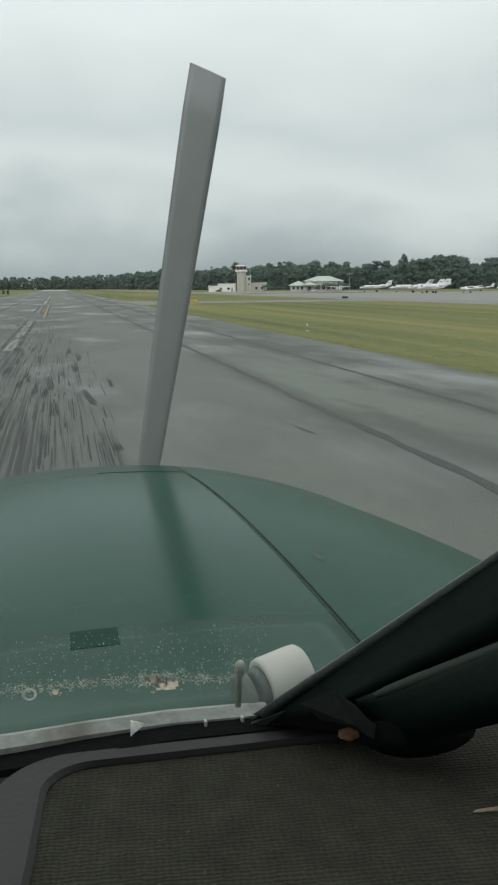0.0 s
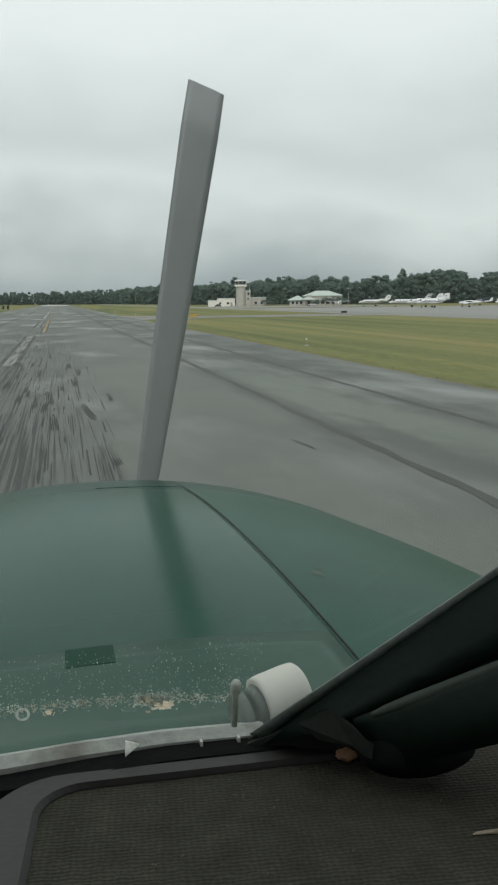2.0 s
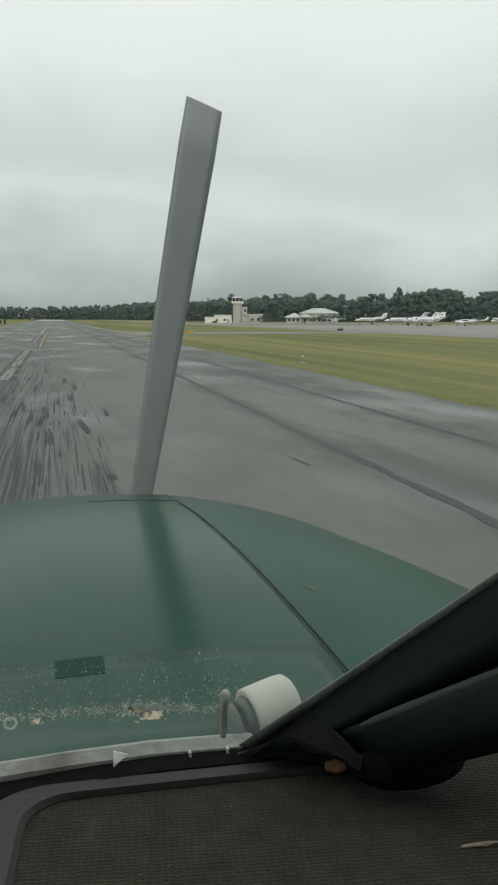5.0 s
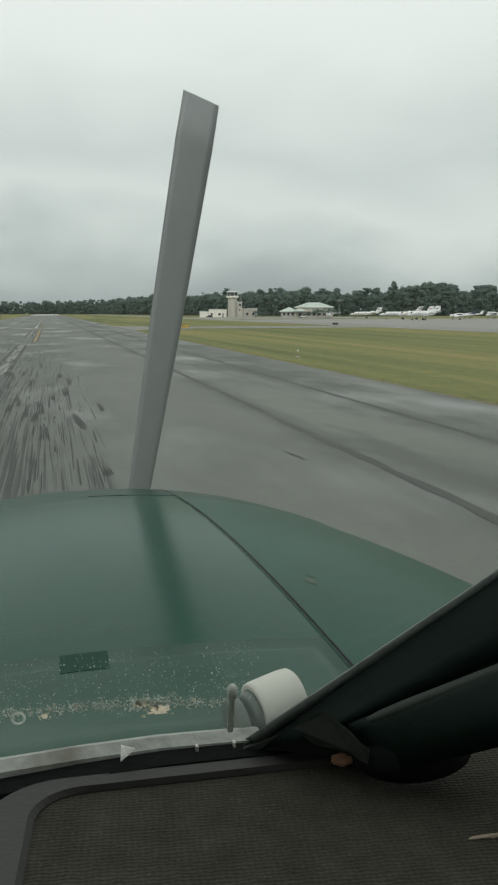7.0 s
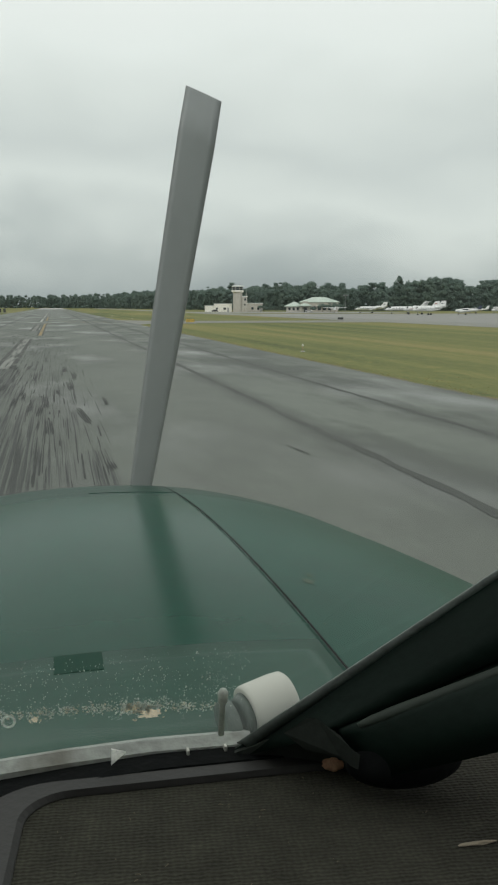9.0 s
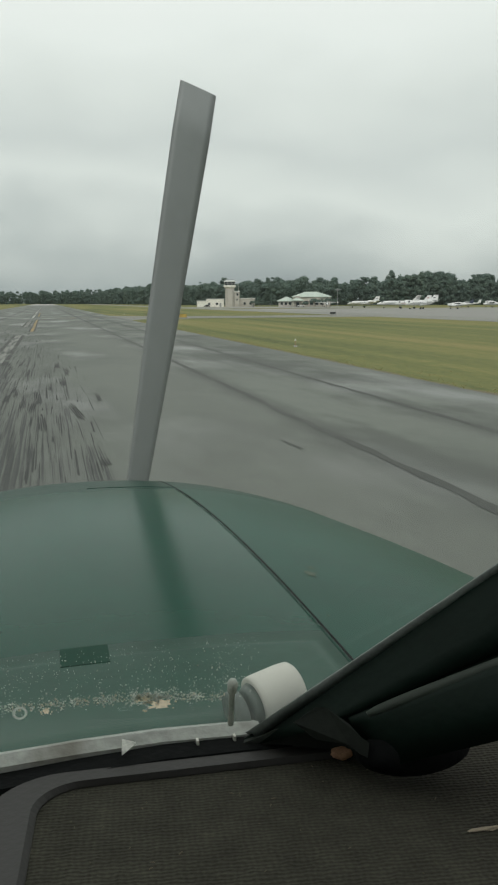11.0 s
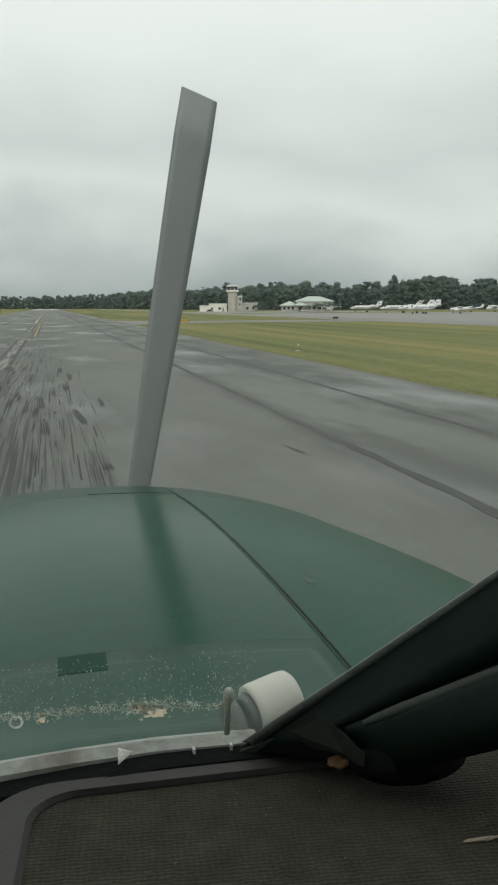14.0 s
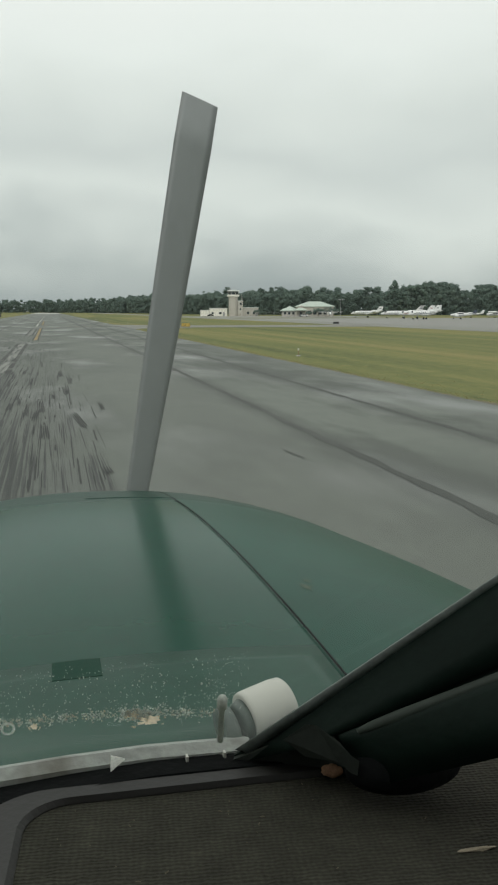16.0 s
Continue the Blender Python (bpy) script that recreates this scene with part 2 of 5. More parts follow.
def runway_material():
    """Aged grey asphalt, wet patches, and rubber laid down along the wheel tracks."""
    m = bpy.data.materials.new("aged_asphalt")
    m.use_nodes = True
    n, l = m.node_tree.nodes, m.node_tree.links
    b = n["Principled BSDF"]
    co = n.new("ShaderNodeTexCoord")

    def tex(scale, stretch, detail=4.0, rough=0.55):
        mp, t = n.new("ShaderNodeMapping"), n.new("ShaderNodeTexNoise")
        mp.inputs["Scale"].default_value = stretch
        t.inputs["Scale"].default_value, t.inputs["Detail"].default_value, t.inputs["Roughness"].default_value = scale, detail, rough
        l.new(co.outputs["Object"], mp.inputs[0]), l.new(mp.outputs[0], t.inputs["Vector"])
        return t.outputs["Fac"]

    def span(src, a, c, lo=0.0, hi=1.0):
        r = n.new("ShaderNodeMapRange")
        r.inputs["From Min"].default_value, r.inputs["From Max"].default_value = a, c
        r.inputs["To Min"].default_value, r.inputs["To Max"].default_value = lo, hi
        l.new(src, r.inputs["Value"])
        return r.outputs[0]

    def op(kind, a, c):
        k = n.new("ShaderNodeMath")
        k.operation = kind
        for s, v in zip(k.inputs, (a, c)):
            if isinstance(v, (int, float)):
                s.default_value = v
            else:
                l.new(v, s)
        return k.outputs[0]

    def blend(fac, a, c):
        x = n.new("ShaderNodeMix")
        x.data_type = "RGBA"
        l.new(fac, x.inputs["Factor"])
        for s, v in ((x.inputs["A"], a), (x.inputs["B"], c)):
            if isinstance(v, tuple):
                s.default_value = (*v, 1)
            else:
                l.new(v, s)
        return x.outputs["Result"]

    sep = n.new("ShaderNodeSeparateXYZ")
    l.new(co.outputs["Object"], sep.inputs[0])
    patch = span(tex(0.16, (1, 0.4, 1), 5), 0.44, 0.60)
    base = blend(patch, (0.117, 0.132, 0.110), (0.073, 0.083, 0.070))
    mottle = span(tex(1.6, (1, 0.6, 1), 5, 0.65), 0.42, 0.66, 0.0, 0.42)
    base = blend(mottle, base, (0.077, 0.087, 0.073))
    speck = span(tex(24, (1, 0.5, 1), 3, 0.7), 0.50, 0.72, 0.0, 0.36)
    base = blend(speck, base, (0.172, 0.19, 0.164))
    # paving lanes run the length of the runway
    lane = span(tex(0.33, (1, 0.004, 1), 1), 0.40, 0.60)
    base = blend(op("MULTIPLY", lane, 0.35), base, (0.077, 0.082, 0.071))
    grit = span(tex(9, (1, 0.35, 1), 4), 0.35, 0.7, 0.0, 0.28)
    base = blend(grit, base, (0.066, 0.070, 0.060))
    blotch = op("MULTIPLY", span(tex(0.36, (1, 0.3, 1), 5, 0.6), 0.49, 0.58), span(sep.outputs["X"], 4.5, 6.5, 0.15, 0.8))
    base = blend(blotch, base, (0.046, 0.052, 0.043))
    # damp sealed joints along the lanes, stained wide on both sides
    for jx, reach in ((5.6, 0.62), (9.0, 0.75), (-6.8, 0.6), (-11.2, 0.6)):
        sway = op("MULTIPLY", op("SUBTRACT", tex(0.25, (0.2, 1, 1), 3), 0.5), 0.35)
        dist = op("ABSOLUTE", op("ADD", op("SUBTRACT", sep.outputs["X"], jx), sway), 0.0)
        ragged = op("MULTIPLY", span(dist, 0.08, reach, 1.0, 0.0), span(tex(0.9, (1, 0.35, 1), 4), 0.34, 0.62, 0.35, 1.0))
        base = blend(ragged, base, (0.038, 0.043, 0.036))
    # rubber: fine dark streaks in clusters, thick near the wheel tracks
    off = op("ABSOLUTE", op("ADD", sep.outputs["X"], 1.7), 0.0)
    near = span(off, 1.4, 4.4, 1.0, 0.0)
    ahead = span(sep.outputs["Y"], 15, 110, 1.0, 0.25)
    cluster = span(tex(1.0, (1.3, 0.05, 1), 3, 0.6), 0.34, 0.64)
    streak = tex(1.0, (15.0, 0.11, 1), 3, 0.55)
    fine = tex(1.0, (38.0, 0.16, 1), 2, 0.6)
    dense = op("MULTIPLY", op("MULTIPLY", near, ahead), op("ADD", op("MULTIPLY", cluster, 0.7), 0.35))
    lim = op("SUBTRACT", 0.76, op("MULTIPLY", dense, 0.33))
    rub = op("MAXIMUM", span(op("SUBTRACT", streak, lim), 0.0, 0.06), op("MULTIPLY", span(op("SUBTRACT", fine, lim), 0.0, 0.10), 0.8))
    film = op("MULTIPLY", dense, 0.34)
    base = blend(film, base, (0.03, 0.033, 0.029))
    base = blend(op("MULTIPLY", rub, 0.92), base, (0.014, 0.016, 0.014))
    l.new(base, b.inputs["Base Color"])
    wet = span(tex(0.2, (1, 0.3, 1), 4), 0.5, 0.68, 0.66, 0.34)
    l.new(wet, b.inputs["Roughness"])
    b.inputs["Specular IOR Level"].default_value = 0.36
    bp, bt = n.new("ShaderNodeBump"), n.new("ShaderNodeTexNoise")
    bt.inputs["Scale"].default_value = 45
    l.new(co.outputs["Object"], bt.inputs["Vector"]), l.new(bt.outputs["Fac"], bp.inputs["Height"])
    bp.inputs["Strength"].default_value, bp.inputs["Distance"].default_value = 0.3, 0.02
    l.new(bp.outputs[0], b.inputs["Normal"])
    return m


def ramp_material(name, coord_scale, stops, rough=0.9, bump=0.3, bump_scale=3.0, stretch=(1, 1, 1), island=False, fine=14, weight=0.55, through=0.0, lines=0.0):
    """Several colours of one surface, by broad and fine noise together."""
    m = bpy.data.materials.new(name)
    m.use_nodes = True
    n, l = m.node_tree.nodes, m.node_tree.links
    b = n["Principled BSDF"]
    b.inputs["Roughness"].default_value = rough
    b.inputs["Specular IOR Level"].default_value = 0.2
    co, mp = n.new("ShaderNodeTexCoord"), n.new("ShaderNodeMapping")
    mp.inputs["Scale"].default_value = stretch
    l.new(co.outputs["Object"], mp.inputs[0])
    t1, t2 = n.new("ShaderNodeTexNoise"), n.new("ShaderNodeTexNoise")
    for t, s in ((t1, coord_scale), (t2, coord_scale * fine)):
        t.inputs["Scale"].default_value, t.inputs["Detail"].default_value = s, 5.0
        l.new(mp.outputs[0], t.inputs["Vector"])
    mix = n.new("ShaderNodeMath")
    mix.operation = "MULTIPLY_ADD"
    l.new(t2.outputs["Fac"], mix.inputs[0])
    mix.inputs[1].default_value = weight
    l.new(t1.outputs["Fac"], mix.inputs[2])
    val = mix.outputs[0]
    if lines:
        # swaths of a mower, a metre or two wide and long drawn out
        sw, smp, sk = n.new("ShaderNodeTexNoise"), n.new("ShaderNodeMapping"), n.new("ShaderNodeMath")
        smp.inputs["Scale"].default_value, smp.inputs["Rotation"].default_value = (0.5, 0.012, 1), (0, 0, 0.012)
        sw.inputs["Scale"].default_value, sw.inputs["Detail"].default_value = 1.0, 6.0
        l.new(co.outputs["Object"], smp.inputs[0]), l.new(smp.outputs[0], sw.inputs["Vector"])
        sk.operation = "MULTIPLY_ADD"
        l.new(sw.outputs["Fac"], sk.inputs[0])
        sk.inputs[1].default_value = lines
        l.new(val, sk.inputs[2])
        val = sk.outputs[0]
    if island:
        g = n.new("ShaderNodeNewGeometry")
        k = n.new("ShaderNodeMath")
        k.operation = "MULTIPLY_ADD"
        l.new(g.outputs["Random Per Island"], k.inputs[0])
        k.inputs[1].default_value = 0.5
        l.new(t1.outputs["Fac"], k.inputs[2])
        val = k.outputs[0]
    r = n.new("ShaderNodeValToRGB")
    e = r.color_ramp.elements
    half = n.new("ShaderNodeMath")
    half.operation = "MULTIPLY"
    half.inputs[1].default_value = 0.5
    l.new(val, half.inputs[0])
    e[0].position, e[0].color = stops[0][0] / 2, (*stops[0][1], 1)
    e[1].position, e[1].color = stops[-1][0] / 2, (*stops[-1][1], 1)
    for p, c in stops[1:-1]:
        x = e.new(p / 2)
        x.color = (*c, 1)
    l.new(half.outputs[0], r.inputs[0]), l.new(r.outputs[0], b.inputs["Base Color"])
    if through:
        tl, mx = n.new("ShaderNodeBsdfTranslucent"), n.new("ShaderNodeMixShader")
        l.new(r.outputs[0], tl.inputs["Color"]), l.new(b.outputs[0], mx.inputs[1]), l.new(tl.outputs[0], mx.inputs[2])
        mx.inputs[0].default_value = through
        l.new(mx.outputs[0], n["Material Output"].inputs[0])
    bp = n.new("ShaderNodeBump")
    bp.inputs["Strength"].default_value, bp.inputs["Distance"].default_value = bump, 1 / bump_scale
    l.new(t2.outputs["Fac"], bp.inputs["Height"]), l.new(bp.outputs[0], b.inputs["Normal"])
    return m


def fabric_material():
    """Ribbed dark brown anti-glare cloth with lint on it."""
    m = mat("dark_ribbed_cloth", (0.046, 0.046, 0.035), 0.9, 0, 0.35, 70, 0, 60, (0.064, 0.063, 0.047), -0.04, spec=0.1)
    n, l = m.node_tree.nodes, m.node_tree.links
    b = n["Principled BSDF"]
    co = n.new("ShaderNodeTexCoord")
    mp = n.new("ShaderNodeMapping")
    mp.inputs["Rotation"].default_value = (0, 0, 0.10)
    l.new(co.outputs["Object"], mp.inputs[0])
    ribs = []
    for axis, scale in (("Y", 132), ("X", 104)):
        wv = n.new("ShaderNodeTexWave")
        wv.bands_direction = axis
        wv.inputs["Scale"].default_value, wv.inputs["Distortion"].default_value = scale, 4.5
        wv.inputs["Detail"].default_value, wv.inputs["Detail Scale"].default_value = 2.0, 1.2
        l.new(mp.outputs[0], wv.inputs["Vector"])
        ribs.append(wv.outputs["Fac"])
    weave = n.new("ShaderNodeMath")
    weave.operation = "MULTIPLY_ADD"
    l.new(ribs[1], weave.inputs[0])
    weave.inputs[1].default_value = 0.45
    l.new(ribs[0], weave.inputs[2])
    ns = n.new("ShaderNodeTexNoise")
    ns.inputs["Scale"].default_value = 420
    l.new(co.outputs["Object"], ns.inputs["Vector"])
    ad = n.new("ShaderNodeMath")
    l.new(weave.outputs[0], ad.inputs[0]), l.new(ns.outputs["Fac"], ad.inputs[1])
    # shade of the weave put into the colour: worn darkens grooves, lightens ribs
    worn, tone = n.new("ShaderNodeMapRange"), n.new("ShaderNodeMix")
    worn.inputs["From Min"].default_value, worn.inputs["From Max"].default_value = 0.7, 1.9
    worn.inputs["To Min"].default_value, worn.inputs["To Max"].default_value = 0.80, 1.18
    tone.data_type, tone.blend_type = "RGBA", "MULTIPLY"
    tone.inputs["Factor"].default_value = 1.0
    l.new(ad.outputs[0], worn.inputs["Value"]), l.new(worn.outputs[0], tone.inputs["B"])
    l.new(b.inputs["Base Color"].links[0].from_socket, tone.inputs["A"]), l.new(tone.outputs["Result"], b.inputs["Base Color"])
    bp = n.new("ShaderNodeBump")
    bp.inputs["Strength"].default_value, bp.inputs["Distance"].default_value = 0.42, 0.0020
    l.new(ad.outputs[0], bp.inputs["Height"]), l.new(bp.outputs[0], b.inputs["Normal"])
    return m


def screen_material():
    """A clear pane with a film of dirt, thickened to add a haze veil: straight through, with a faint mirror."""
    m = bpy.data.materials.new("windshield_acrylic")
    m.use_nodes = True
    n, l = m.node_tree.nodes, m.node_tree.links
    n.clear()
    out, tr, gl, df = n.new("ShaderNodeOutputMaterial"), n.new("ShaderNodeBsdfTransparent"), n.new("ShaderNodeBsdfGlossy"), n.new("ShaderNodeBsdfTranslucent")
    tr.inputs["Color"].default_value = (0.945, 0.985, 0.96, 1)
    gl.inputs["Roughness"].default_value = 0.03
    df.inputs["Color"].default_value = (0.57, 0.65, 0.60, 1)
    fr = n.new("ShaderNodeFresnel")
    fr.inputs["IOR"].default_value = 1.3
    a, c = n.new("ShaderNodeMixShader"), n.new("ShaderNodeMixShader")
    l.new(fr.outputs[0], a.inputs[0]), l.new(tr.outputs[0], a.inputs[1]), l.new(gl.outputs[0], a.inputs[2])
    co, ns, mr = n.new("ShaderNodeTexCoord"), n.new("ShaderNodeTexNoise"), n.new("ShaderNodeMapRange")
    ns.inputs["Scale"].default_value, ns.inputs["Detail"].default_value = 14, 5
    l.new(co.outputs["Object"], ns.inputs["Vector"]), l.new(ns.outputs["Fac"], mr.inputs["Value"])
    mr.inputs["From Min"].default_value, mr.inputs["From Max"].default_value = 0.35, 0.75
    mr.inputs["To Min"].default_value, mr.inputs["To Max"].default_value = 0.028, 0.050
    sp, foot_mr, total = n.new("ShaderNodeSeparateXYZ"), n.new("ShaderNodeMapRange"), n.new("ShaderNodeMath")
    foot_mr.interpolation_type = "SMOOTHSTEP"
    foot_mr.inputs["From Min"].default_value, foot_mr.inputs["From Max"].default_value = 2.476, 2.520
    foot_mr.inputs["To Min"].default_value, foot_mr.inputs["To Max"].default_value = 0.075, 0.0
    l.new(co.outputs["Object"], sp.inputs[0]), l.new(sp.outputs["Z"], foot_mr.inputs["Value"])
    l.new(mr.outputs[0], total.inputs[0]), l.new(foot_mr.outputs[0], total.inputs[1])
    l.new(total.outputs[0], c.inputs[0]), l.new(a.outputs[0], c.inputs[1]), l.new(df.outputs[0], c.inputs[2])
    l.new(c.outputs[0], out.inputs[0])
    return m


M["runway"] = runway_material()
M["apron"] = ramp_material("pale_apron_concrete", 0.03, ((0.45, (0.17, 0.17, 0.16)), (0.8, (0.235, 0.232, 0.215)), (1.0, (0.20, 0.20, 0.185))), 0.7, 0.1)
M["pale_concrete"] = ramp_material("pale_runway_concrete", 0.03, ((0.45, (0.34, 0.335, 0.31)), (1.0, (0.44, 0.43, 0.40))), 0.8, 0.1)
M["taxiway"] = ramp_material("grey_taxiway_asphalt", 0.05, ((0.45, (0.17, 0.17, 0.16)), (1.0, (0.225, 0.222, 0.205))), 0.75, 0.1)
M["grass"] = ramp_material("late_summer_grass", 0.05, ((0.96, (0.055, 0.073, 0.022)), (1.12, (0.110, 0.124, 0.036)), (1.26, (0.150, 0.150, 0.044)), (1.42, (0.215, 0.18, 0.064))), 0.95, 0.15, 20.0, (1.3, 0.10, 1), fine=130, weight=0.7, lines=0.72)
# paler and bluer than plain leaves: distance haze is put into this colour
M["leaf"] = ramp_material("hazed_foliage", 0.03, ((0.35, (0.112, 0.158, 0.142)), (0.65, (0.132, 0.182, 0.158)), (0.95, (0.15, 0.205, 0.165))), 0.95, 0.05, island=True, through=0.45)
M["straw"] = ramp_material("dry_edge_grass", 0.3, ((0.4, (0.21, 0.205, 0.075)), (0.9, (0.30, 0.26, 0.115))), 0.95, 0.2, island=True)
M["fabric"] = fabric_material()
M["screen"] = screen_material()


# ---------------------------------------------------------------- building helpers
COCKPIT = None       # set while the parts close to the pilot are built


def part(name, bm, material, parent=None, label="", smooth=False):
    """Links a bmesh as one mesh object, under a thing where one is given."""
    if COCKPIT:
        bm.transform(COCKPIT)
    me = bpy.data.meshes.new(name)
    bmesh.ops.recalc_face_normals(bm, faces=bm.faces)
    bm.to_mesh(me)
    bm.free()
    me.materials.append(material)
    if smooth:
        for p in me.polygons:
            p.use_smooth = True
    ob = new(name, me)
    if parent:
        ob.parent = parent
    if label:
        ob["label"] = label
    return ob


def thing(name, label, category, group="", m=None):
    ob = tagged(new(name), label, category, group)
    if m:
        ob.matrix_basis = m
    return ob


def box(x0, x1, y0, y1, z0, z1, bevel=0.0, bm=None):
    """A box between two corners, its edges bevelled."""
    own = bmesh.new()
    v = bmesh.ops.create_cube(own, size=1)["verts"]
    for p in v:
        p.co = Vector(((x0 + x1) / 2 + p.co.x * (x1 - x0), (y0 + y1) / 2 + p.co.y * (y1 - y0), (z0 + z1) / 2 + p.co.z * (z1 - z0)))
    if bevel:
        bmesh.ops.bevel(own, geom=own.edges[:], offset=bevel, segments=2, profile=0.5, affect="EDGES")
    if bm is None:
        return own
    return join(bm, own)


def join(bm, own):
    me = bpy.data.meshes.new("tmp")
    own.to_mesh(me)
    own.free()
    bm.from_mesh(me)
    bpy.data.meshes.remove(me)
    return bm


def loft(rings, closed=True, caps=True, bm=None):
    """A skin over rings of equally many points."""
    bm = bm or bmesh.new()
    vs = [[bm.verts.new(p) for p in ring] for ring in rings]
    k = len(vs[0])
    for a, c in zip(vs, vs[1:]):
        for i in range(k if closed else k - 1):
            j = (i + 1) % k
            bm.faces.new((a[i], a[j], c[j], c[i]))
    if caps and closed:
        bm.faces.new(vs[0][::-1])
        bm.faces.new(vs[-1])
    return bm


def ring(c, rx, ry, k=16, plane="xz", turn=0.0, power=1.0):
    out = []
    for i in range(k):
        a = 2 * math.pi * i / k + turn
        u, w = math.cos(a), math.sin(a)
        u, w = math.copysign(abs(u) ** power, u) * rx, math.copysign(abs(w) ** power, w) * ry
        d = {"xz": (u, 0, w), "xy": (u, w, 0), "yz": (0, u, w)}[plane]
        out.append((c[0] + d[0], c[1] + d[1], c[2] + d[2]))
    return out


def rod(a, c, r0, r1=None, k=10, bm=None):
    """A round bar from a to c."""
    a, c = Vector(a), Vector(c)
    r1 = r0 if r1 is None else r1
    q = (c - a).to_track_quat("Z", "Y")
    rings = []
    for p, r in ((a, r0), (c, r1)):
        rings.append([p + q @ Vector((r * math.cos(2 * math.pi * i / k), r * math.sin(2 * math.pi * i / k), 0)) for i in range(k)])
    return loft(rings, bm=bm)


def sheet(x0, x1, y0, y1, z, thick, nx=1, ny=1):
    """A slab whose top lies at z."""
    bm = bmesh.new()
    top = [[bm.verts.new((x0 + (x1 - x0) * i / nx, y0 + (y1 - y0) * j / ny, z)) for i in range(nx + 1)] for j in range(ny + 1)]
    for j in range(ny):
        for i in range(nx):
            bm.faces.new((top[j][i], top[j][i + 1], top[j + 1][i + 1], top[j + 1][i]))
    edge = [e for e in bm.edges if e.is_boundary]
    ext = bmesh.ops.extrude_edge_only(bm, edges=edge)
    for v in ext["geom"]:
        if isinstance(v, bmesh.types.BMVert):
            v.co.z -= thick
    return bm


def ribbon(pts, width, z):
    """A flat painted line along points of the ground."""
    bm = bmesh.new()
    left, right = [], []
    for i, p in enumerate(pts):
        a, c = Vector(pts[max(i - 1, 0)]), Vector(pts[min(i + 1, len(pts) - 1)])
        d = (c - a).normalized()
        s = Vector((-d.y, d.x)) * width / 2
        left.append(bm.verts.new((p[0] + s.x, p[1] + s.y, z)))
        right.append(bm.verts.new((p[0] - s.x, p[1] - s.y, z)))
    for i in range(len(pts) - 1):
        bm.faces.new((right[i], right[i + 1], left[i + 1], left[i]))
    return bm


def structure(name, bm, material, label, category, smooth=False):
    return tagged(part(name, bm, material, smooth=smooth), label, category, kind="structure")


# ---------------------------------------------------------------- the airfield
CL = -2.2                        # centre line
EDGE = CL + 14.65                # verge of the runway
structure("ground", sheet(-3500, 3500, -1500, 4200, 0.0, 1.0, 28, 28), M["grass"], "yellow-green mown airfield grass reaching to the trees", "grass")
structure("runway", sheet(CL - 14.65, EDGE, -420, 1330, 0.02, 0.2, 6, 60), M["runway"], "worn grey asphalt runway with black tyre rubber streaks", "runway")
structure("taxiway", sheet(EDGE, 56, 148, 167, 0.02, 0.2, 3, 2), M["taxiway"], "grey asphalt taxiway joining the runway to the apron", "taxiway")
structure("taxiway_parallel", sheet(56, 68, -420, 1330, 0.02, 0.2, 2, 30), M["taxiway"], "grey asphalt taxiway running along the apron", "taxiway")
structure("apron", sheet(68, 230, -420, 318, 0.02, 0.2, 4, 10), M["apron"], "pale concrete parking apron for aircraft", "apron")
structure("runway_end", sheet(CL - 14.6, EDGE - 0.05, 880, 1329, 0.0245, 0.1, 2, 4), M["pale_concrete"], "pale concrete section at the far runway end", "runway")
structure("tower_forecourt", sheet(68, 150, 352, 440, 0.02, 0.2, 3, 3), M["apron"], "pale concrete forecourt before the tower buildings", "apron")

# fillets where the taxiway meets the runway
for name, y0, s in (("fillet_south", 148, -1), ("fillet_north", 167, 1)):
    bm = bmesh.new()
    pts = [(EDGE, y0)]
    for i in range(13):
        a = math.pi / 2 * i / 12
        pts.append((EDGE + 16 - 16 * math.sin(a), y0 + s * (16 - 16 * math.cos(a))))
    bm.faces.new([bm.verts.new((x, y, 0.02)) for x, y in (pts if s < 0 else pts[::-1])])
    structure(name, bm, M["taxiway"], "rounded asphalt corner between runway and taxiway", "taxiway")

# paint
for k in range(-6, 21):
    y0 = 40 + 61 * k
    structure("centre_line_border", ribbon([(CL, y0 - 0.2), (CL, y0 + 18), (CL, y0 + 36.8)], 0.92, 0.0242), M["paint_black"], "worn black border of the runway centre line", "marking")
    structure("centre_line", ribbon([(CL, y0), (CL, y0 + 18), (CL, y0 + 36.6)], 0.46, 0.028), M["paint_rubbed" if k < 2 else "paint_worn"], "worn white dash of the runway centre line", "marking")
for s in (-1, 1):
    mid = CL + s * 10.3
    structure("aiming_point", ribbon([(mid, -52), (mid, -30), (mid, -6)], 6.1, 0.026), M["paint_white"], "broad white aiming point block painted on the runway", "marking")
    structure("aiming_point_border", ribbon([(mid - s * 3.13, -52), (mid - s * 3.13, -6)], 0.15, 0.026), M["paint_black"], "black border beside the white aiming point block", "marking")
    for j in range(4):
        mid2 = CL + s * (3.4 + 2.9 * j)
        structure("far_threshold_bar", ribbon([(mid2, 1265), (mid2, 1310)], 1.75, 0.0285), M["paint_white"], "white threshold bar painted across the runway end", "marking")


def arc(cx, cy, r, a0, a1, k=24):
    return [(cx + r * math.cos(radians(a0 + (a1 - a0) * i / k)), cy + r * math.sin(radians(a0 + (a1 - a0) * i / k))) for i in range(k + 1)]


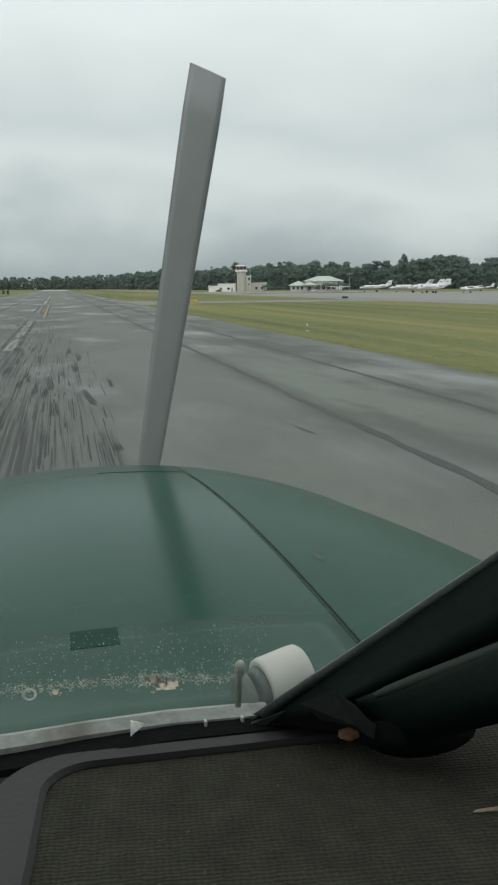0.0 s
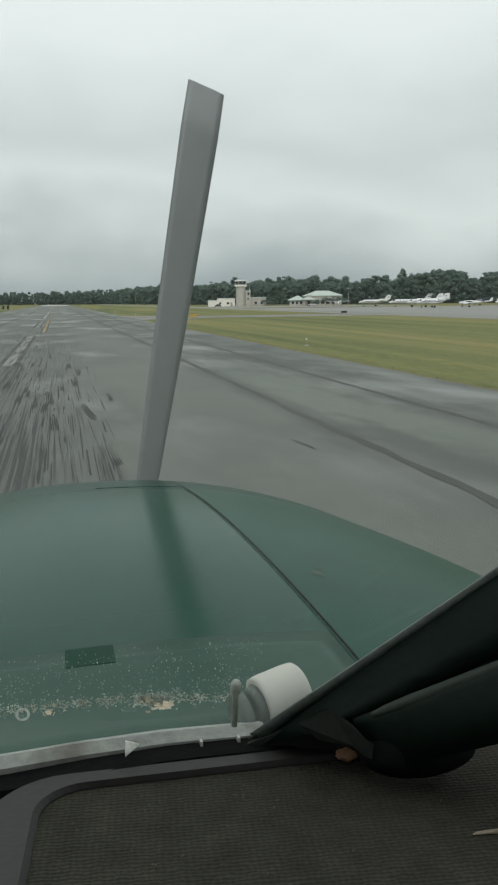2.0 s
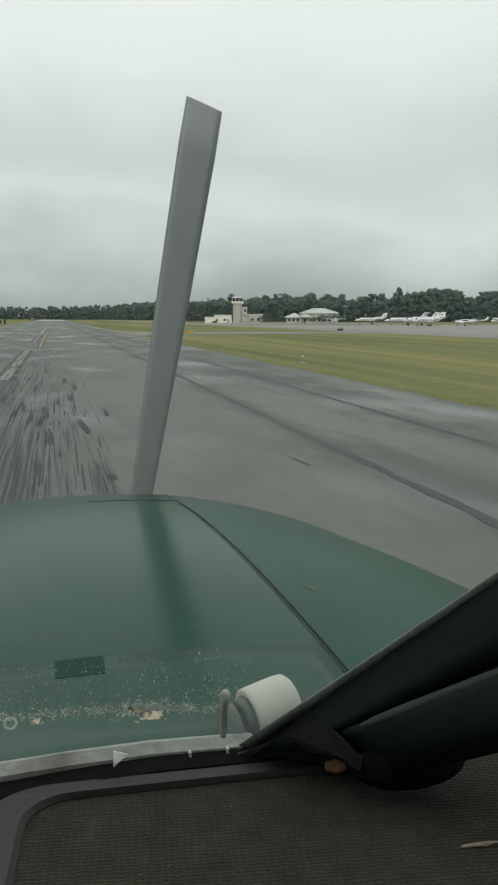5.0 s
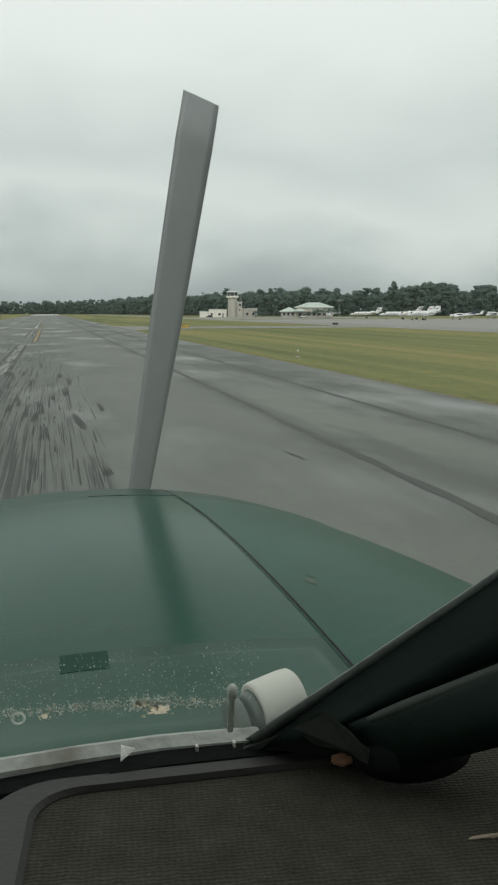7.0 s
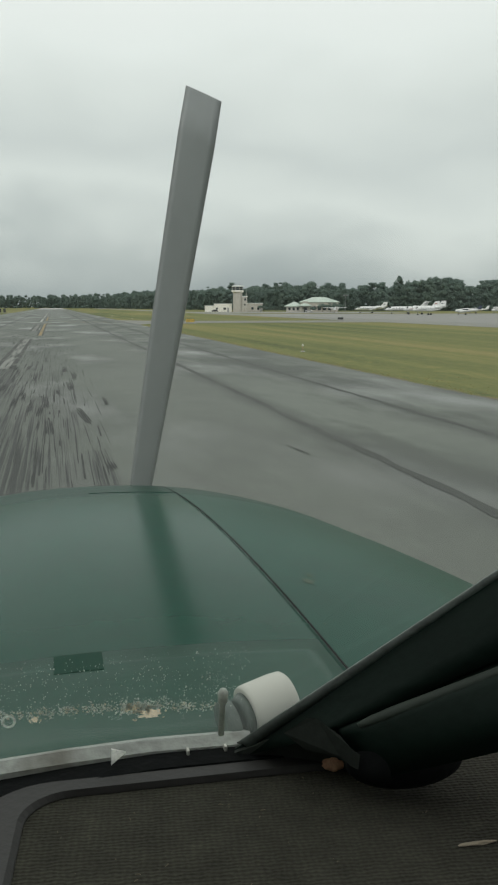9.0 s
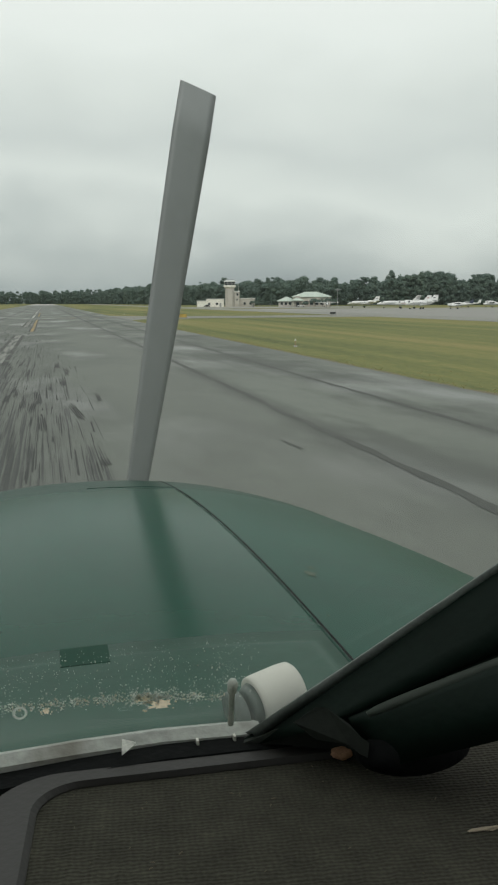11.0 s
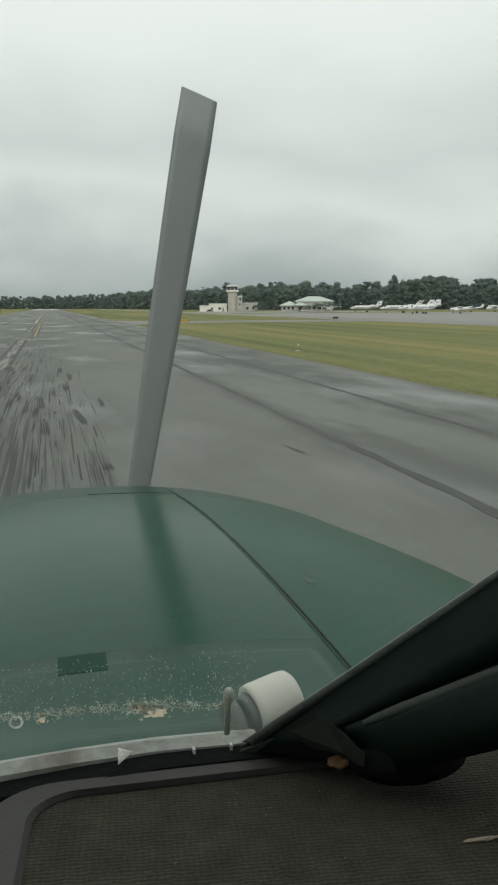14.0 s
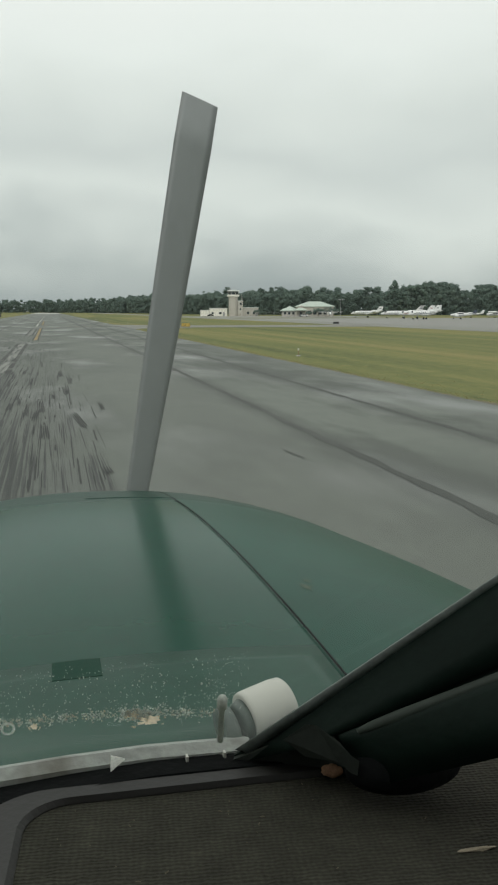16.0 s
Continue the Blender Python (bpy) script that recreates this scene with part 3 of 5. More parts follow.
lead_off = [(CL + 0.9, 84), (CL + 0.9, 110), (CL + 0.9, 142)] + arc(CL + 14.9, 142, 14, 180, 90)[1:] + [(58, 156)]
lead_on = [(CL + 0.9, 240), (CL + 0.9, 210), (CL + 0.9, 177.5)] + arc(CL + 20.9, 177.5, 20, 180, 270)[1:] + [(58, 157.5)]
for line in (lead_off, lead_on):
    structure("taxi_line_border", ribbon(line, 0.62, 0.026), M["paint_black"], "black border under the yellow taxi line", "marking")
    structure("taxi_line", ribbon(line, 0.30, 0.031), M["paint_yellow"], "worn yellow lead line curving off the runway", "marking")
structure("taxiway_centre_line", ribbon([(62, -420), (62, 400), (62, 1330)], 0.25, 0.026), M["paint_yellow"], "faded yellow centre line of the taxiway", "marking")

# the runway designation, far behind, as plain worn bars
for bx, by, bw, bl in ((-5.2, -282, 0.9, 18.0), (-3.0, -273, 3.6, 1.0), (0.4, -282, 0.9, 18.0), (1.6, -265, 2.6, 1.0), (1.6, -281, 2.6, 1.0)):
    structure("designation_bar", ribbon([(bx, by), (bx, by + bl)], bw, 0.026), M["paint_worn"], "worn white bar of the runway designation", "marking")

# construction joints and cracks of the asphalt
rnd = random.Random(4)


def wander(x, y0, y1, step, amp):
    out, o = [], 0.0
    y = y0
    while y <= y1:
        o = 0.8 * o + rnd.uniform(-amp, amp)
        out.append((x + o, y))
        y += step
    return out


def ragged(pts, width, z):
    """A line of sealant with uneven edges, wider and narrower along its way."""
    bm = bmesh.new()
    rows_ = []
    for i, p in enumerate(pts):
        a, c = (width * (0.5 + 0.42 * noise.noise((p[0] + side, p[1] * 0.9, 0)) + 0.12 * noise.noise((0, p[1] * 0.2, 4))) for side in (0, 30))
        rows_.append((bm.verts.new((p[0] - max(a, 0.02), p[1], z)), bm.verts.new((p[0] + max(c, 0.02), p[1], z))))
    for p, q in zip(rows_, rows_[1:]):
        bm.faces.new((p[0], p[1], q[1], q[0]))
    return bm


for x, w in ((5.6, 0.21), (9.0, 0.20), (-6.8, 0.16), (-11.2, 0.16)):
    structure("paving_joint", ragged(wander(x, -60, 420, 0.4, 0.005), w, 0.0245), M["joint"], "dark sealed joint running along the runway asphalt", "joint")
for x, y0, y1 in ((7.6, 30, 44), (10.9, 26, 60), (5.2, 60, 92), (11.2, 8, 18)):
    structure("asphalt_crack", ribbon(wander(x, y0, y1, 0.8, 0.06), 0.024, 0.0238), M["joint"], "thin wandering crack in the runway asphalt", "crack")
for y, x0, x1 in ((34, 6.3, 12.9), (58, 6.4, 13.0), (86, 2.6, 13.0), (21, 9.6, 13.0)):
    pts = [(x0 + (x1 - x0) * i / 14, y + rnd.uniform(-0.12, 0.12)) for i in range(15)]
    structure("asphalt_crack", ribbon(pts, 0.03, 0.0238), M["joint"], "thin wandering crack in the runway asphalt", "crack")

# skid marks: striped dark tyre streaks laid by single landings
def skid(x, y0, ln, lean, wide, ribs):
    bm = bmesh.new()
    z = 0.0295 + rnd.uniform(0, 0.006)
    for q in range(ribs):
        z += 0.00004
        xx = x + (q - (ribs - 1) / 2) * wide / ribs
        hw = wide / ribs * rnd.uniform(0.36, 0.52)
        ya, yb = y0 + ln * rnd.uniform(0, 0.16), y0 + ln * rnd.uniform(0.72, 1.0)
        rows_ = []
        for i in range(5):
            t = i / 4
            y = ya + (yb - ya) * t
            c, w = xx - lean * (y - y0) + rnd.uniform(-0.006, 0.006), hw * (0.9 - 0.5 * t ** 3 - 0.25 * (1 - t) ** 6)
            rows_.append((bm.verts.new((c - w, y, z)), bm.verts.new((c + w, y, z))))
        for m0, m1 in zip(rows_, rows_[1:]):
            bm.faces.new((m0[0], m0[1], m1[1], m1[0]))
    structure("skid_mark", bm, M["skid"], "black tyre skid mark on the runway asphalt", "skid mark")


for x, y0, ln, lean in ((-0.15, 19.0, 3.0, 0.02), (0.75, 20.5, 3.6, 0.06), (-0.3, 25, 3.0, 0.02), (0.5, 29, 4.0, 0.02), (-1.3, 15.5, 4.0, -0.02), (0.9, 14.6, 0.9, 0.05), (2.3, 21.5, 0.5, 0.2), (0.4, 37, 5.0, 0.0)):
    skid(x, y0, ln, lean, 0.19, 4)
skid(4.5, 15.4, 1.3, 0.12, 0.06, 2)
for _ in range(70):
    y0 = 14 + 74 * rnd.random() ** 1.15
    skid(min(1.4, rnd.gauss(-1.9, 1.4)), y0, rnd.uniform(1.2, 5.0), rnd.gauss(0.0, 0.01), rnd.choice((0.06, 0.09, 0.12, 0.15)), rnd.choice((3, 4, 5)))
# the countless thin streaks between them
V, Fc = [], []
for i in range(900):
    x = rnd.choice((-4.3, -3.4, -2.6, -1.2, -0.4, 0.5)) + rnd.gauss(0, 0.42)
    y0, ln, hw, z = 13 + 95 * rnd.random() ** 1.2, rnd.uniform(0.5, 4.0), rnd.choice((0.004, 0.006, 0.008, 0.011, 0.018)), 0.0272 + 0.0000008 * i
    k, sway = len(V), rnd.gauss(0, 0.006) * ln
    for t, w in ((0, 0.75), (0.12, 1.0), (0.5, 0.95), (0.85, 0.8), (1, 0.35)):
        c = x + sway * t + rnd.uniform(-0.004, 0.004)
        V += [(c - w * hw, y0 + ln * t, z), (c + w * hw, y0 + ln * t, z)]
    Fc += [(k + 2 * j, k + 2 * j + 1, k + 2 * j + 3, k + 2 * j + 2) for j in range(4)]
me = bpy.data.meshes.new("rubber_streaks")
me.from_pydata(V, [], Fc)
me.materials.append(M["skid"])
tagged(new("rubber_streaks", me), "thin black rubber streaks laid on the runway asphalt", "skid marks", kind="stuff")

# bare earth where the asphalt ends, then ragged grass
for side, y0, y1 in ((1, -420, 130), (1, 185, 1330), (-1, -420, 1330)):
    bm = bmesh.new()
    xe = EDGE if side > 0 else CL - 14.65
    n = int((y1 - y0) / 1.2)
    a = [bm.verts.new((xe - side * 0.02, y0 + (y1 - y0) * i / n, 0.014)) for i in range(n + 1)]
    c = [bm.verts.new((xe + side * (0.22 + rnd.uniform(-0.12, 0.16)), y0 + (y1 - y0) * i / n, 0.006)) for i in range(n + 1)]
    for i in range(n):
        bm.faces.new((a[i], c[i], c[i + 1], a[i + 1]))
    structure("verge", bm, M["dirt_verge"], "bare brown earth along the runway verge", "verge")
def tufts(name, rows, label):
    verts, faces = [], []
    for x, y, h, w in rows:
        a = rnd.uniform(0, 6.28)
        for q in range(3):
            b = a + q * 2.1 + rnd.uniform(-0.4, 0.4)
            dx, dy = math.cos(b) * w, math.sin(b) * w
            lx, ly = rnd.uniform(-0.6, 0.6) * h, rnd.uniform(-0.6, 0.6) * h
            i = len(verts)
            verts += [(x - dx, y - dy, 0), (x + dx, y + dy, 0), (x + lx + dx * 0.2, y + ly + dy * 0.2, h)]
            faces.append((i, i + 1, i + 2))
    me = bpy.data.meshes.new(name)
    me.from_pydata(verts, [], faces)
    me.materials.append(M["straw"])
    tagged(new(name, me), label, "grass", kind="stuff")


rows = [(EDGE + abs(rnd.gauss(0, 0.45)) - 0.06, rnd.uniform(14, 130), rnd.uniform(0.01, 0.03), rnd.uniform(0.02, 0.05)) for _ in range(2500)]
rows += [(EDGE + rnd.uniform(0, 3), rnd.uniform(16, 120), rnd.uniform(0.01, 0.03), rnd.uniform(0.02, 0.05)) for _ in range(800)]
tufts("verge_grass", [r for r in rows if not (146 < r[1] < 169)], "dry uneven grass along the runway verge")


# ---------------------------------------------------------------- woods
def woods(name, spots, label, leaves, size, lumps=17):
    """Many trees in one mesh: trunks, lumpy dark crowns, and loose leaf sprays that break the outline."""
    g = np.random.default_rng(len(spots))
    V, Fc, n0 = [], [], 0
    ico = bmesh.new()
    bmesh.ops.create_icosphere(ico, subdivisions=2, radius=1)
    iv = np.array([v.co[:] for v in ico.verts])
    fi = np.array([[v.index for v in f.verts] for f in ico.faces])
    ico.free()
    for x, y, h, w, pine in spots:
        # trunk
        k = 6
        for i in range(k):
            a = 2 * math.pi * i / k
            V.append(np.array([[x + 0.022 * h * math.cos(a), y + 0.022 * h * math.sin(a), 0], [x + 0.008 * h * math.cos(a), y + 0.008 * h * math.sin(a), h * 0.85]]))
        Fc += [[n0 + 2 * i, n0 + 2 * ((i + 1) % k), n0 + 2 * ((i + 1) % k) + 1, n0 + 2 * i + 1] for i in range(k)]
        n0 += 2 * k
        low = 0.72 if pine else 0.05
        for q in range(8 if pine else lumps):
            t = g.uniform(0, 1)
            zc = h * (low + (0.95 - low) * t)
            spread = w * (0.75 - 0.35 * t if pine else (0.72 - 0.45 * t * t))
            a = g.uniform(0, 6.28)
            rr = spread * math.sqrt(g.uniform(0, 1))
            c = np.array([x + rr * math.cos(a), y + rr * math.sin(a), zc])
            r = w * g.uniform(0.20, 0.40) * (0.8 if pine else 1.0) * np.array([1, 1, 0.5 if pine else 0.85])
            lump = iv * (1 + 0.13 * g.normal(size=(len(iv), 1)))
            V.append(c + lump * r * 0.86)
            Fc += (fi + n0).tolist()
            n0 += len(iv)
            m = leaves
            d = g.normal(size=(m, 3))
            d /= np.linalg.norm(d, axis=1)[:, None]
            p = c + d * r * g.uniform(0.6, 1.25, size=(m, 1))
            u = g.normal(size=(m, 3))
            u /= np.linalg.norm(u, axis=1)[:, None]
            v = np.cross(u, g.normal(size=(m, 3)))
            v /= np.linalg.norm(v, axis=1)[:, None] + 1e-6
            sz = size * g.uniform(0.4, 1.2, size=(m, 1))
            quad = np.stack([p - u * sz, p + v * sz * 0.7, p + u * sz, p - v * sz * 0.7], 1).reshape(-1, 3)
            V.append(quad)
            Fc += (np.arange(4 * m).reshape(-1, 4) + n0).tolist()
            n0 += 4 * m
    me = bpy.data.meshes.new(name)
    me.from_pydata(np.concatenate(V).tolist(), [], Fc)
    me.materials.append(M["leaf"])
    return tagged(new(name, me), label, "trees", kind="stuff")


def belt(line, step, depth, rows_, hmean, hvar, pine=0.15):
    out = []
    for a, c in zip(line, line[1:]):
        a, c = Vector(a), Vector(c)
        d = (c - a)
        nrm = Vector((-d.y, d.x)).normalized()
        if nrm.y < 0:
            nrm = -nrm
        k = max(1, int(d.length / step))
        for i in range(k):
            for r in range(rows_):
                p = a + d * ((i + rnd.random()) / k) + nrm * (depth * (r + rnd.random() * 0.8) / rows_)
                is_pine = rnd.random() < pine
                h = hmean * rnd.uniform(1 - hvar, 1 + hvar) * (1 + 0.22 * noise.noise((p.x * 0.014, p.y * 0.014, 3.0))) * (1.0 + 0.06 * r) * (1.12 if is_pine else 1.0)
                out.append((p.x, p.y, h, h * rnd.uniform(0.24, 0.42), is_pine))
    return out


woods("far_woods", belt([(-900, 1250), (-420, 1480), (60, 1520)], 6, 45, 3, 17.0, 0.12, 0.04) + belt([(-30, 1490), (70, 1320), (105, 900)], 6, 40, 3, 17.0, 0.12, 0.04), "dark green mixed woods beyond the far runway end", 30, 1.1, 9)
near = belt([(105, 900), (118, 720), (150, 610), (200, 540), (262, 500), (340, 490), (460, 440)], 4.3, 36, 4, 14.0, 0.16, 0.05)
# a taller stand, and a few umbrella pines that overtop the rest
near += [(rnd.gauss(236, 9), rnd.gauss(534, 6), rnd.uniform(17, 22), rnd.uniform(4.5, 7), False) for _ in range(34)]
near += [(x, y, h, w, True) for x, y, h, w in ((152, 600, 20.5, 5.5), (143, 604, 18.5, 4.5), (171, 588, 17.5, 5.2), (206, 552, 18.5, 5.4), (268, 512, 20, 5.5), (283, 508, 19, 5), (110, 760, 19, 5))]
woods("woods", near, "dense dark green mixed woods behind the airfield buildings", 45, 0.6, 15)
woods("woods_east", belt([(460, 440), (520, 250), (480, 0), (420, -350)], 9, 30, 2, 16.0, 0.2, 0.12), "dark green mixed woods beyond the apron", 24, 1.0)

# ---------------------------------------------------------------- control tower and its buildings
def window(name, parent, cx, cz, w, h, y, label=""):
    """A framed pane in a wall that faces the runway (towards -y)."""
    f = bmesh.new()
    for a in ((cx - w / 2 - 0.08, cx - w / 2, cz - h / 2 - 0.08, cz + h / 2 + 0.08), (cx + w / 2, cx + w / 2 + 0.08, cz - h / 2 - 0.08, cz + h / 2 + 0.08), (cx - w / 2, cx + w / 2, cz + h / 2, cz + h / 2 + 0.08), (cx - w / 2, cx + w / 2, cz - h / 2 - 0.08, cz - h / 2)):
        box(a[0], a[1], y - 0.07, y + 0.04, a[2], a[3], bm=f)
    fr = part(name, f, M["frame_grey"], parent, label)
    part("pane", box(cx - w / 2, cx + w / 2, y - 0.03, y - 0.004, cz - h / 2, cz + h / 2), M["glass_dark"], fr)
    return fr


def octagon(r, z, k=8):
    return ring((0, 0, z), r, r, k, "xy", math.pi / k)


def control_tower(m):
    t = thing("control_tower", "pale concrete airport control tower with a glazed cab", "control tower", m=m)
    t.scale = (1.0, 1.0, 1.08)
    part("shaft", loft([octagon(2.55, 0), octagon(2.5, 9.0)]), M["concrete_wall"], t)
    part("gallery", loft([octagon(2.6, 8.9), octagon(3.35, 9.35), octagon(3.35, 10.1), octagon(2.9, 10.12)]), M["white_wall"], t, "pale walkway ring round the cab")
    for i in range(8):
        a0, a1 = math.pi / 8 + i * math.pi / 4, math.pi / 8 + (i + 1) * math.pi / 4
        bm = bmesh.new()
        q = []
        for r, z in ((2.5, 10.15), (2.95, 11.65)):
            for a in (a0, a1):
                q.append(bm.verts.new((r * math.cos(a), r * math.sin(a), z)))
        for v in [*q]:
            q.append(bm.verts.new((v.co.x * 0.985, v.co.y * 0.985, v.co.z)))
        for f in ((0, 1, 3, 2), (5, 4, 6, 7), (0, 4, 5, 1), (2, 3, 7, 6), (0, 2, 6, 4), (1, 5, 7, 3)):
            bm.faces.new([q[j] for j in f])
        part("cab_window", bm, M["glass_dark"], t, "slanted dark cab pane")
        part("mullion", rod((2.52 * math.cos(a0), 2.52 * math.sin(a0), 10.1), (2.98 * math.cos(a0), 2.98 * math.sin(a0), 11.7), 0.07, k=6), M["white_wall"], t)
        part("rail_post", rod((3.3 * math.cos(a0), 3.3 * math.sin(a0), 10.1), (3.3 * math.cos(a0), 3.3 * math.sin(a0), 10.9), 0.03, k=6), M["frame_grey"], t)
    part("cab_roof", loft([octagon(3.0, 11.65), octagon(3.3, 11.75), octagon(3.3, 12.1), octagon(2.2, 12.35)]), M["roof_white"], t)
    bm = bmesh.new()
    for i in range(8):
        a0, a1 = math.pi / 8 + i * math.pi / 4, math.pi / 8 + (i + 1) * math.pi / 4
        for r, z in ((3.0, 12.9), (3.3, 10.9)):
            rod((r * math.cos(a0), r * math.sin(a0), z), (r * math.cos(a1), r * math.sin(a1), z), 0.035, k=5, bm=bm)
        rod((3.0 * math.cos(a0), 3.0 * math.sin(a0), 12.05), (3.0 * math.cos(a0), 3.0 * math.sin(a0), 12.9), 0.03, k=5, bm=bm)
    part("railing", bm, M["frame_grey"], t)
    part("antenna", rod((1.2, 0.5, 12.2), (1.2, 0.5, 14.2), 0.04, 0.02, 6), M["frame_grey"], t)
    part("antenna", rod((-1.0, -0.6, 12.2), (-1.0, -0.6, 13.6), 0.04, 0.02, 6), M["frame_grey"], t)
    part("stair_block", box(2.4, 4.9, -1.8, 1.8, 0, 7.0, 0.05), M["concrete_wall"], t)
    part("stair_roof", box(2.2, 5.2, -2.1, 2.1, 7.0, 7.35, 0.05), M["roof_white"], t)
    window("stair_window", t, 3.9, 5.8, 0.9, 1.0, -1.82)
    window("stair_window", t, 3.7, 3.4, 0.6, 0.8, -1.82)
    part("mast", rod((4.4, -1.0, 7.3), (4.4, -1.0, 10.4), 0.07, 0.04, 8), M["white_wall"], t)
    return t


control_tower(pose(92.5, 452, 0, 0, 0, -12))


def hall(label, cat, m, w, d, h, wall, roof, windows, door=None, parapet=0.3):
    """A low flat-roofed building; its front faces -y."""
    b = thing("airport_building", label, cat, m=m)
    part("wall", box(-w / 2, w / 2, 0, d, 0, h, 0.03), wall, b)
    part("roof", box(-w / 2 - 0.25, w / 2 + 0.25, -0.25, d + 0.25, h, h + parapet, 0.05), roof, b)
    for cx, cz, ww, hh in windows:
        window("window", b, cx, cz, ww, hh, 0)
    if door:
        part("door", box(door - 0.5, door + 0.5, -0.06, -0.004, 0, 2.1, 0.01), M["frame_grey"], b, "grey steel door")
    n = int(w / 1.2)
    for i in range(1, n):
        x = -w / 2 + w * i / n
        if all(abs(x - q[0]) > q[2] / 2 + 0.15 for q in windows):
            part("wall_rib", box(x - 0.03, x + 0.03, -0.03, -0.003, 0.1, h - 0.05), wall, b)
    return b


hall("long low white clad hangar beside the tower", "hangar", pose(85.4, 455.5, 0, 0, 0, -12), 9.0, 14, 3.9, M["white_wall"], M["roof_white"], ((-3.0, 1.6, 1.0, 0.9), (1.0, 1.6, 1.2, 1.0)), 2.8)
hall("lower white shed at the hangar's end", "shed", pose(78.6, 457.0, 0, 0, 0, -12), 4.6, 10, 2.9, M["white_wall"], M["roof_white"], ())
hall("pale single-storey annex beside the control tower", "office", pose(101.2, 450.5, 0, 0, 0, -12), 8, 8, 4.2, M["concrete_wall"], M["roof_white"], ((-1.2, 1.7, 1.1, 1.2), (1.8, 1.7, 1.1, 1.2)), 3.2)


# ---------------------------------------------------------------- terminal with hip roofs
def hip(x0, x1, y0, y1, z0, z1, over=0.8, inset=None, fascia=0.35):
    """A hipped roof with a ridge along x, eaves overhanging."""
    inset = (y1 - y0) / 2 if inset is None else inset
    ym = (y0 + y1) / 2
    a = [(x0 - over, y0 - over), (x1 + over, y0 - over), (x1 + over, y1 + over), (x0 - over, y1 + over)]
    bm = bmesh.new()
    lo = [bm.verts.new((*p, z0 - fascia)) for p in a]
    hi = [bm.verts.new((*p, z0)) for p in a]
    r = [bm.verts.new((x0 + inset, ym, z1)), bm.verts.new((x1 - inset, ym, z1))]
    for i in range(4):
        bm.faces.new((lo[i], lo[(i + 1) % 4], hi[(i + 1) % 4], hi[i]))
    bm.faces.new(lo[::-1])
    bm.faces.new((hi[0], hi[1], r[1], r[0]))
    bm.faces.new((hi[2], hi[3], r[0], r[1]))
    bm.faces.new((hi[1], hi[2], r[1]))
    bm.faces.new((hi[3], hi[0], r[0]))
    return bm


def terminal(m):
    t = thing("terminal_building", "tan terminal building with pale green hipped metal roofs", "terminal", m=m)
    part("wall", box(-9, 9, 0, 14, 0, 4.7, 0.03), M["brown_wall"], t)
    part("roof", hip(-9, 9, 0, 14, 4.9, 7.3, 0.7, 6.0, 0.2), M["roof_green"], t)
    part("wing_wall", box(-16, -9.02, 1.5, 11, 0, 2.9, 0.03), M["concrete_wall"], t)
    part("wing_roof", hip(-16, -8, 1.5, 11, 3.0, 5.0, 0.9, 3.8), M["roof_green"], t)
    part("porch_roof", hip(-9.5, -4.5, -4.5, 0.5, 3.2, 4.4, 0.5, 2.3), M["roof_green"], t)
    for x in (-9.2, -4.8):
        part("porch_column", box(x - 0.35, x + 0.35, -4.3, -3.6, 0, 2.9, 0.03), M["brown_wall"], t)
    part("entrance_block", box(-8.2, -5.6, -2.5, -0.02, 0, 5.2, 0.04), M["concrete_wall"], t)
    for i in range(5):
        window("window", t, -2.6 + i * 2.5, 1.9, 1.5, 1.8, 0)
    for i in range(3):
        window("window", t, -14.5 + i * 2.0, 1.6, 1.0, 1.2, 1.5)
    part("door", box(-7.6, -6.2, -2.58, -2.504, 0, 2.2, 0.01), M["glass_dark"], t, "dark glazed entrance door")
    part("awning", box(-1.5, 4.5, -2.2, -0.02, 2.9, 3.15, 0.04), M["roof_white"], t)
    for j in range(1, 18):
        x = -9 + j
        part("roof_seam", rod((x, -0.7, 4.93), (max(-3, min(3, x * 0.36)), 7 - 0.1, 7.28), 0.035, k=5), M["roof_green"], t)
    return t


terminal(pose(126.0, 418, 0, 0, 0, -14))


def tree(m, h, w, label, seed):
    """A broad-leaved tree: trunk, limbs, and a crown of many leaf sprays."""
    g = np.random.default_rng(seed)
    t = thing("tree", label, "tree", m=m)
    bm = rod((0, 0, 0), (0.05, 0.02, h * 0.5), 0.03 * h, 0.018 * h, 8)
    tips = []
    for i in range(6):
        a = i * 1.05 + g.uniform(-0.3, 0.3)
        e = Vector((w * 0.55 * math.cos(a), w * 0.55 * math.sin(a), h * g.uniform(0.55, 0.85)))
        rod((0.03, 0.01, h * 0.35), e, 0.013 * h, 0.004 * h, 6, bm=bm)
        tips.append(e)
    tips.append(Vector((0, 0, h * 0.85)))
    part("trunk", bm, M["bark"], t)
    V, Fc = [], []
    for e in tips:
        for q in range(70):
            d = Vector(g.normal(size=3)).normalized()
            p = e + Vector((d.x * w * 0.38, d.y * w * 0.38, d.z * h * 0.17)) * g.uniform(0.4, 1.1)
            u = Vector(g.normal(size=3)).normalized()
            s = u.cross(d)
            z = g.uniform(0.15, 0.36)
            i = len(V)
            V += [p - u * z, p + s * z * 0.6, p + u * z, p - s * z * 0.6]
            Fc.append((i, i + 1, i + 2, i + 3))
    me = bpy.data.meshes.new("crown")
    me.from_pydata([v[:] for v in V], [], Fc)
    me.materials.append(M["leaf"])
    new("crown", me).parent = t
    return t


